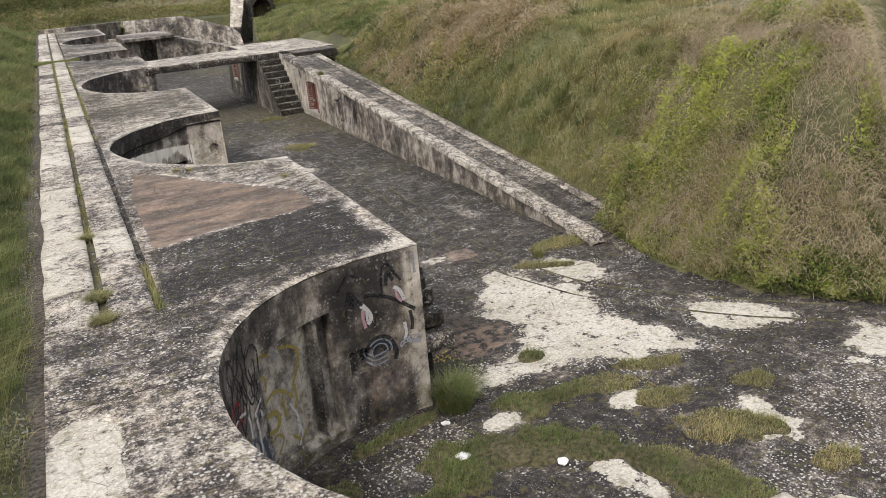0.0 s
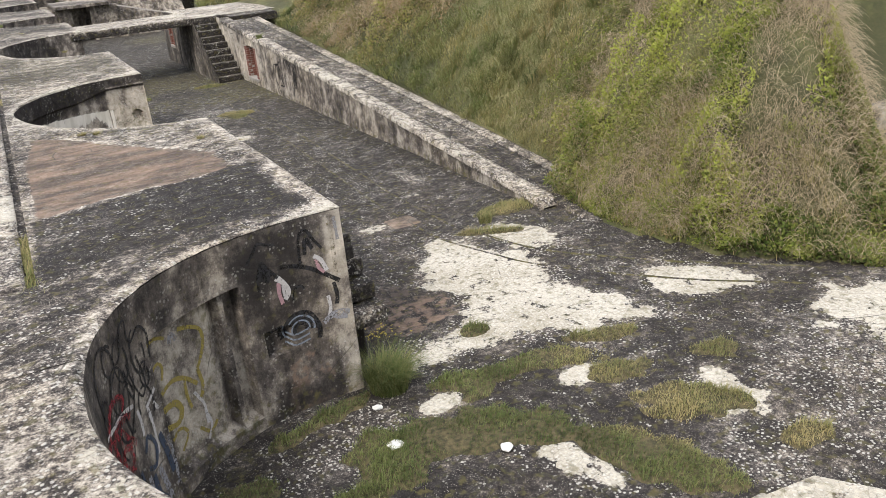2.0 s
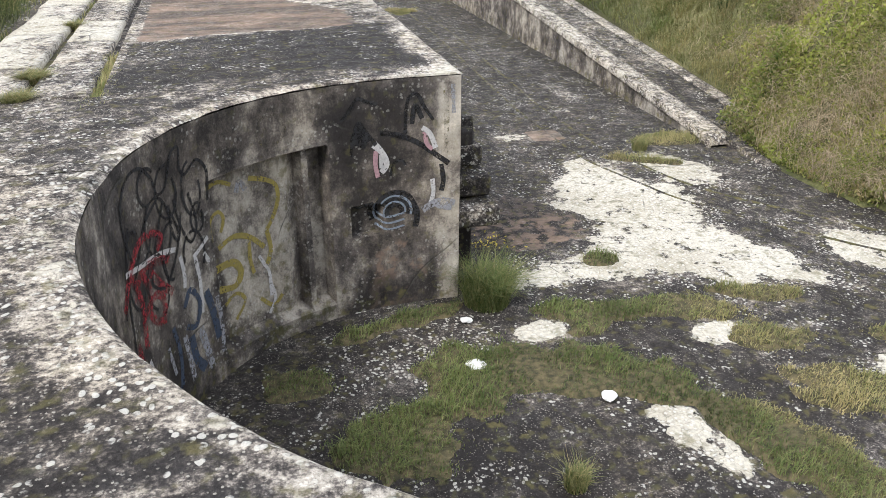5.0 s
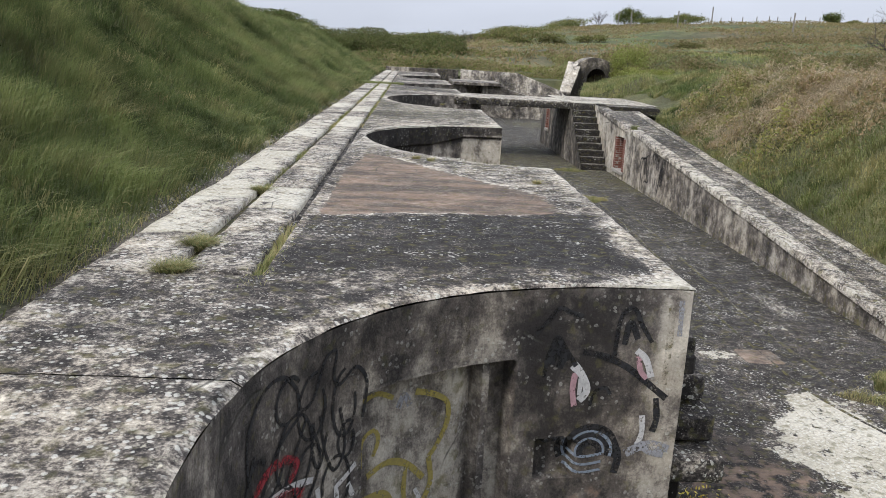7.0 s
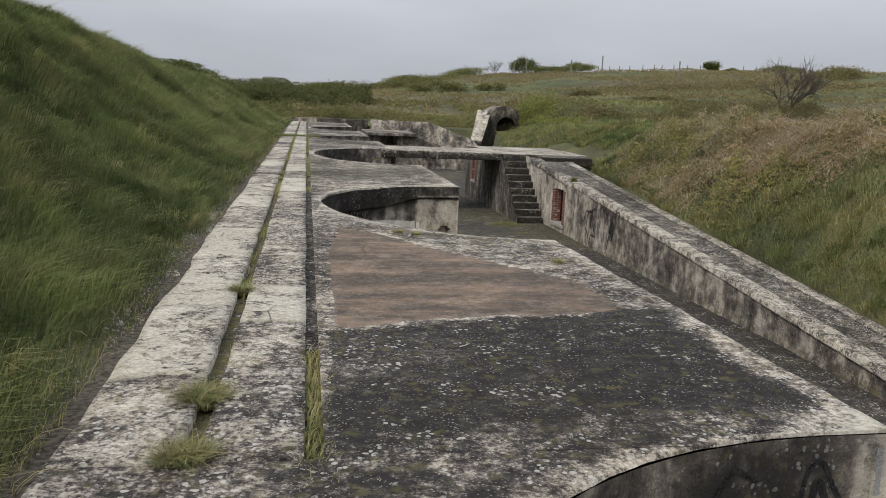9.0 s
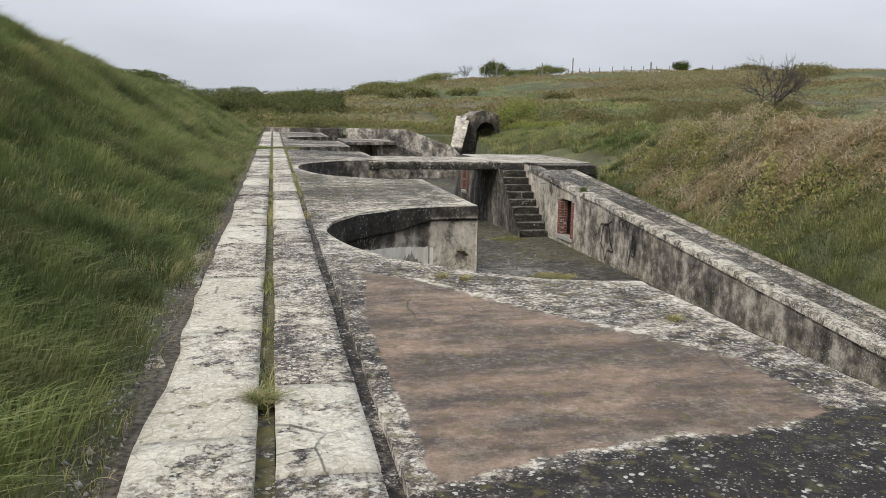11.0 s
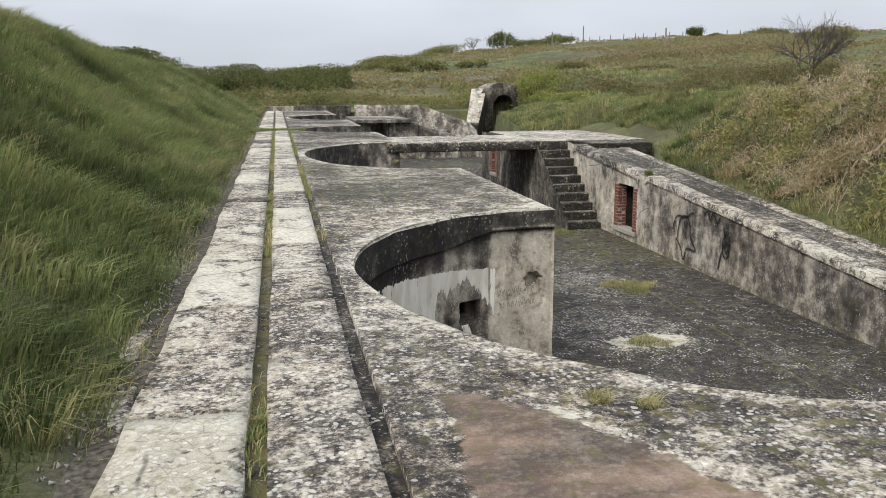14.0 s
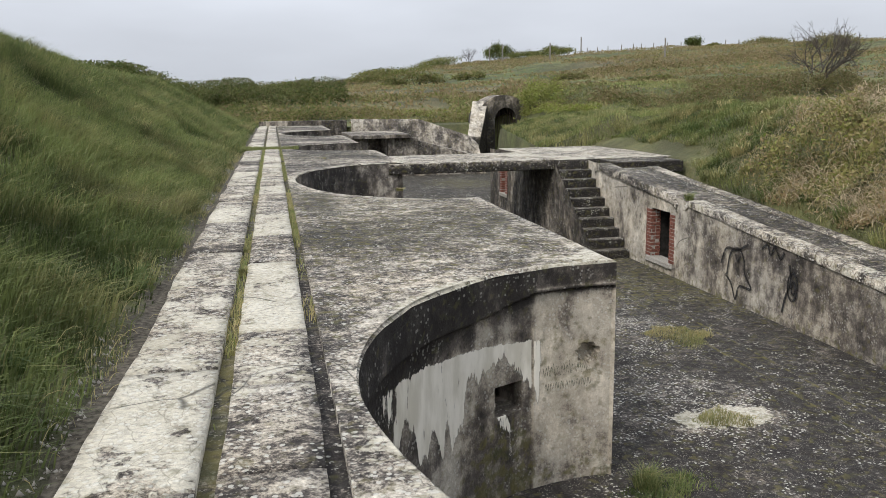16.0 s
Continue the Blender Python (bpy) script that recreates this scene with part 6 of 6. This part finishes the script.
def stroke(pts, width, material, surf, key=0, soft=0.25):
    """A sprayed line: a ribbon through smooth points on a wall, of uneven width."""
    line = []
    for i in range(len(pts) - 1):
        p0, p1, p2, p3 = (pts[max(i - 1, 0)], pts[i], pts[i + 1], pts[min(i + 2, len(pts) - 1)])
        for k in range(6):
            t = k / 6
            line.append(tuple(0.5 * (2 * b + (c - a) * t + (2 * a - 5 * b + 4 * c - d) * t * t + (3 * b - a - 3 * c + d) * t ** 3) for a, b, c, d in zip(p0, p1, p2, p3)))
    line.append(pts[-1])
    bm = bmesh.new()
    rows = []
    for i, (u, z) in enumerate(line):
        u2, z2 = line[min(i + 1, len(line) - 1)]
        u1, z1 = line[max(i - 1, 0)]
        p, nrm = surf(u, z, key)
        a, b = surf(u1, z1, key)[0], surf(u2, z2, key)[0]
        side = (b - a).cross(nrm)
        side = side.normalized() if side.length > 1e-6 else Vector((0, 0, 1))
        w = 0.9 * width * (1 + soft * noise.noise(Vector((u * 9, z * 9, key)))) / 2
        rows.append((bm.verts.new(p - side * w), bm.verts.new(p + side * w)))
    for (a, b), (c, d) in zip(rows, rows[1:]):
        bm.faces.new((a, b, d, c))
    return part("graffiti", bm, material, wall_west if surf is pit_point else pieces[0])


def wobble(cx, cz, rx, rz, turns, n=14, phase=0.0, shrink=0.0):
    return [(cx + rx * (1 - shrink * i / n) * math.cos(phase + 2 * math.pi * turns * i / n), cz + rz * (1 - shrink * i / n) * math.sin(phase + 2 * math.pi * turns * i / n)) for i in range(n + 1)]


# first pit: tangled black lines, a red scrawl, white drips
g = random.Random(4)
for cx, cz, rx, rz in ((0.9, -0.3, 0.05, 0.14), (0.8, -0.75, 0.04, 0.3), (0.84, -0.55, 0.06, 0.2), (0.92, -0.6, 0.08, 0.25), (1.0, -0.42, 0.07, 0.2), (1.15, -0.5, 0.07, 0.22), (0.98, -0.85, 0.07, 0.25), (1.1, -0.95, 0.08, 0.2), (0.88, -0.95, 0.06, 0.25), (1.16, -0.72, 0.05, 0.12)):
    stroke(wobble(cx, cz, rx, rz, g.uniform(0.55, 1.0), 12, g.uniform(0, 6), 0.3), 0.024, P_BLACK, pit_point)
for pts in ([(0.78, -0.55), (0.78, -0.3), (0.82, -0.15), (0.88, -0.14), (0.93, -0.25), (0.95, -0.38), (1.0, -0.36), (1.05, -0.18), (1.1, -0.16), (1.09, -0.3), (1.12, -0.36), (1.2, -0.3), (1.26, -0.42), (1.24, -0.63)], [(0.97, -0.45), (0.92, -0.62), (0.88, -0.78), (0.86, -0.92), (0.92, -1.02), (0.99, -0.9), (1.03, -0.72), (0.99, -0.5)], [(1.03, -0.48), (1.05, -0.7), (1.1, -0.86), (1.15, -0.75), (1.12, -0.5)], [(1.0, -0.5), (1.0, -0.7), (1.03, -0.78), (1.06, -0.6)], [(0.95, -0.4), (0.86, -0.5), (0.82, -0.65), (0.78, -0.8)], [(0.74, -0.9), (0.76, -0.75), (0.75, -1.2)]):
    stroke(pts, 0.026, P_BLACK, pit_point)
for pts in ([(0.74, -0.85), (0.77, -0.7), (0.82, -0.58), (0.88, -0.58), (0.93, -0.66), (0.9, -0.72)], [(0.78, -0.9), (0.82, -0.76), (0.9, -0.8), (0.96, -0.86)], [(0.82, -0.78), (0.84, -0.92), (0.83, -1.1), (0.87, -1.22)], [(0.85, -0.8), (0.9, -0.98), (0.95, -1.1)], [(0.78, -0.72), (0.8, -0.95), (0.79, -1.25)], [(0.8, -1.05), (0.86, -1.0), (0.9, -1.1), (0.88, -1.25)], [(0.76, -1.15), (0.77, -1.35), (0.8, -1.5)]):
    stroke(pts, 0.065, P_RED, pit_point)
for pts in ([(1.11, -1.45), (1.12, -1.2), (1.11, -0.98)], [(1.1, -0.98), (1.15, -0.95), (1.21, -0.9)], [(0.76, -0.66), (0.82, -0.72), (0.9, -0.76), (1.0, -0.83)], [(1.02, -0.9), (1.03, -1.05), (1.02, -1.15)], [(1.17, -1.0), (1.2, -1.1)], [(0.79, -1.35), (0.8, -1.5), (0.79, -1.6)]):
    stroke(pts, 0.04, P_WHITE, pit_point)
for pts, w in (([(1.0, -1.3), (1.05, -1.2), (1.1, -1.35), (1.06, -1.5), (1.0, -1.45)], 0.05), ([(1.02, -1.55), (1.03, -1.75), (1.08, -1.9)], 0.08), ([(1.15, -1.3), (1.18, -1.5), (1.2, -1.75)], 0.07), ([(0.92, -1.35), (0.94, -1.6), (0.92, -1.85)], 0.05)):
    stroke(pts, w, P_BLUE, pit_point)
for pts, w in (([(1.08, -1.55), (1.1, -1.7), (1.13, -1.95)], 0.08), ([(1.22, -1.4), (1.23, -1.65), (1.22, -1.9)], 0.05), ([(0.98, -1.5), (0.99, -1.7), (1.0, -1.9)], 0.06), ([(0.88, -1.45), (0.9, -1.7)], 0.04)):
    stroke(pts, w, P_GREY, pit_point)
# bay with an ochre figure
for pts, w in (([(1.3, -0.6), (1.38, -0.58), (1.47, -0.64)], 0.035), ([(1.6, -0.64), (1.7, -0.68), (1.8, -0.76), (1.81, -0.9), (1.75, -1.05), (1.7, -1.12)], 0.045), ([(1.29, -1.03), (1.3, -0.86), (1.36, -0.81), (1.39, -0.88), (1.36, -0.98)], 0.035), ([(1.33, -1.1), (1.44, -1.06), (1.56, -1.12), (1.67, -1.26)], 0.05), ([(1.3, -1.26), (1.42, -1.27), (1.47, -1.38), (1.42, -1.48), (1.3, -1.44)], 0.07), ([(1.56, -1.12), (1.55, -1.3), (1.57, -1.45)], 0.04), ([(1.33, -1.6), (1.42, -1.55), (1.48, -1.65), (1.4, -1.78)], 0.035), ([(1.6, -1.7), (1.7, -1.82), (1.78, -1.75)], 0.04), ([(1.7, -1.12), (1.72, -1.3), (1.68, -1.42)], 0.05)):
    stroke(pts, w, P_YELLOW, pit_point)
stroke([(1.62, -1.32), (1.66, -1.42), (1.69, -1.51), (1.69, -1.72)], 0.035, P_WHITE, pit_point)
stroke([(1.5, -0.72), (1.53, -0.64), (1.57, -0.72)], 0.05, P_GREY, pit_point)
stroke([(1.69, -1.6), (1.72, -1.75), (1.66, -1.88)], 0.03, P_WHITE, pit_point)
stroke(wobble(1.75, -0.28, 0.11, 0.12, 1.0, 16), 0.03, P_TAN, pit_point)
# face: brows, eyes with pale smears, round mouth
stroke([(2.32, -0.33), (2.4, -0.24), (2.47, -0.16), (2.55, -0.19), (2.64, -0.22)], 0.035, P_BLACK, pit_point)
for pts, w in (([(2.4, -0.64), (2.42, -0.5), (2.47, -0.36), (2.54, -0.45), (2.62, -0.57)], 0.035), ([(2.43, -0.55), (2.47, -0.42), (2.54, -0.54)], 0.09), ([(2.49, -0.4), (2.52, -0.5), (2.5, -0.58)], 0.07), ([(2.88, -0.5), (2.89, -0.3), (2.92, -0.19), (2.99, -0.17), (3.05, -0.28), (3.13, -0.4)], 0.035), ([(2.94, -0.42), (2.97, -0.26), (3.03, -0.38)], 0.05), ([(2.66, -0.47), (2.8, -0.5), (2.96, -0.57), (3.1, -0.67), (3.27, -0.8)], 0.05), ([(2.74, -0.86), (2.77, -0.76), (2.84, -0.73), (2.88, -0.78)], 0.025), ([(2.38, -1.13), (2.48, -1.1), (2.58, -1.09)], 0.03), ([(2.95, -1.15), (2.98, -1.25), (2.96, -1.37)], 0.06), ([(3.2, -0.8), (3.22, -0.95), (3.2, -1.05)], 0.05)):
    stroke(pts, w, P_BLACK, pit_point)
for k, w, mat in ((0.19, 0.05, 0), (0.155, 0.025, 1), (0.13, 0.04, 0), (0.1, 0.02, 1), (0.07, 0.05, 0)):
    stroke(wobble(2.77, -1.2, k, k * 0.95, 0.62, 12, -0.3), w, (P_BLACK, P_SLATE)[mat], pit_point)
for k in range(3):
    stroke([(2.62, -1.2 - 0.06 * k), (2.72, -1.24 - 0.06 * k), (2.86, -1.22 - 0.06 * k)], 0.022, P_SLATE, pit_point)
for pts, w, mat in (([(2.6, -0.56), (2.67, -0.64), (2.71, -0.75), (2.66, -0.82)], 0.06, 0), ([(2.62, -0.62), (2.61, -0.74), (2.63, -0.86)], 0.05, 1), ([(2.66, -0.66), (2.66, -0.78)], 0.035, 0), ([(3.03, -0.46), (3.1, -0.52), (3.15, -0.65)], 0.05, 0), ([(3.05, -0.5), (3.07, -0.6), (3.12, -0.66)], 0.04, 1), ([(3.12, -0.93), (3.13, -1.05), (3.11, -1.15)], 0.045, 0), ([(3.03, -1.22), (3.12, -1.17), (3.22, -1.15), (3.33, -1.18)], 0.07, 2), ([(3.1, -1.12), (3.2, -1.2), (3.3, -1.22)], 0.06, 2), ([(3.24, -0.15), (3.25, -0.4), (3.24, -0.7)], 0.05, 3), ([(3.3, -0.1), (3.31, -0.35)], 0.04, 2)):
    stroke(pts, w, (P_WHITE, P_PINK, P_GREY, P_TAN)[mat], pit_point)
# second pit: lime wash and its runs under the ledge
def lime_skin():
    k = Nodes("lime_wash", 0.9)
    _, wet, _, _, _ = k.attr("cover")
    f = k.noise(11, 8, (1, 1, 0.22), 0.68)
    k.put(k.bsdf.inputs["Base Color"], k.mix(k.span(k.noise(6, 6, (1, 1, 0.3)), 0.35, 0.65), (0.82, 0.775, 0.68), (0.62, 0.58, 0.48)))
    k.put(k.bsdf.inputs["Alpha"], k.span(k.math("SUBTRACT", wet, k.span(f, 0.3, 0.7)), -0.08, 0.12, 0.0, 0.93))
    return k.mat


def lime_wet(x, z):
    """Where the wash still holds: a band under the ledge, with runs of uneven length below it."""
    top = -0.6 - 0.09 * (x - 1.5)
    reach = np.interp(x, [0.95, 1.1, 1.3, 1.5, 1.65, 1.76, 1.88, 2.1, 2.3, 2.44, 2.52, 2.6, 2.68], [0.2, 0.55, 0.5, 0.75, 1.0, 0.75, 0.33, 0.24, 0.22, 0.3, 0.5, 0.75, 0.1])
    reach = reach * (0.75 + 0.7 * fbm(x, x * 0, 9.0, 3.0) * np.where(x < 1.55, 1.6, 0.7))
    gaps = 0.55 * smooth01(1.6, 1.35, x) * smooth01(-0.1, 0.5, fbm(x, x * 0 + 3, 12.0, 5.0))
    drip = smooth01(0.07, 0.03, np.abs(x - 2.2 - 0.25 * (-1.2 - z))) * smooth01(-1.15, -1.22, z) * smooth01(-1.56, -1.4, z)
    return np.maximum(smooth01(top + 0.03, top - 0.02, z) * smooth01(-0.12, 0.1, z - (top - reach)) * (1 - gaps) * smooth01(0.95, 1.15, x) * smooth01(2.68, 2.6, x), 0.9 * drip)


lx, lz = np.linspace(0.97, 2.66, 130), np.linspace(-0.52, -1.75, 90)
skin = np.array([[tuple(pit_point(u, v, 1)[0]) for v in lz] for u in lx])
wash_ob = sheet("lime_wash", skin, lime_skin(), wall_west, "flaking white lime wash with runs")
LX, LZ = np.meshgrid(lx, lz, indexing="ij")
set_cover(wash_ob, stack4(lime_wet(LX.ravel(), LZ.ravel()), 0, 0, 1))
# thin scribbled line of illegible letters on the second pier's nose
for i in range(9):
    x0 = 2.66 + 0.055 * i
    stroke([(x0, -0.98 + 0.02 * (i % 3)), (x0 + 0.02, -1.07), (x0 + 0.035, -0.98), (x0 + 0.05, -1.06 + 0.02 * (i % 2))], 0.006, P_GREEN, pit_point, 1)
    stroke([(x0 + 0.02, -1.22), (x0 + 0.03, -1.13), (x0 + 0.05, -1.2), (x0 + 0.06, -1.14)], 0.006, P_GREEN, pit_point, 1)
# retaining wall: outline figures in black
stroke([(25.70, -1.67), (25.60, -1.25), (25.35, -1.15), (25.20, -1.30), (25.15, -1.55), (24.95, -1.77), (25.30, -1.80), (25.40, -2.05), (25.55, -1.80), (25.75, -1.67)], 0.05, P_BLACK, east_point)
stroke([(25.90, -1.50), (25.75, -1.20), (25.40, -1.17), (25.10, -1.03)], 0.05, P_BLACK, east_point)
stroke([(25.45, -1.25), (25.38, -1.37), (25.30, -1.25)], 0.042, P_BLACK, east_point)
stroke([(24.70, -1.03), (24.55, -0.93), (24.45, -1.08), (24.35, -0.93), (24.20, -1.10), (24.10, -0.98)], 0.05, P_BLACK, east_point)
stroke([(23.95, -1.15), (23.90, -1.40), (24.00, -1.65), (24.08, -1.95)], 0.05, P_BLACK, east_point)
stroke(wobble(23.85, -1.48, 0.12, 0.22, 1.0, 12), 0.045, P_BLACK, east_point)
stroke(wobble(23.83, -1.5, 0.05, 0.1, 1.0, 10), 0.042, P_BLACK, east_point)

# litter and chips on the floor
M_PAPER = plain("crumpled_paper", (0.62, 0.62, 0.58), (0.8, 0.8, 0.77), 20, 0.8, 0.6)
for x, y, s in ((3.18, 6.93, 0.075), (4.04, 6.27, 0.06), (3.3, 7.62, 0.05)):
    bm = bmesh.new()
    bmesh.ops.create_icosphere(bm, subdivisions=2, radius=s)
    for v in bm.verts:
        v.co *= 1 + 0.5 * noise.noise(v.co * 28 + Vector((x, y, 0)))
        v.co.z *= 0.45
    ob = part("paper_scrap", bm, M_PAPER)
    ob.location = (x, y, FLOOR + 0.045)
    tagged(ob, "crumpled white paper scrap on the mossy floor", "litter", "scraps on the floor")
# yellow flowers beside the pier
M_PETAL = plain("yellow_petals", (0.5, 0.38, 0.05), (0.7, 0.58, 0.12), 30)
n = 60
at = np.stack([rng.normal(4.0, 0.12, n), rng.normal(9.1, 0.1, n), FLOOR + 0.01 + 0.06 * rng.random(n)], -1)
tagged(leaf_mesh("yellow_flowers", at, 0.02, 0.5, 0, 0, M_PETAL), "small yellow flowers in a floor crack", "flowers", kind="stuff")
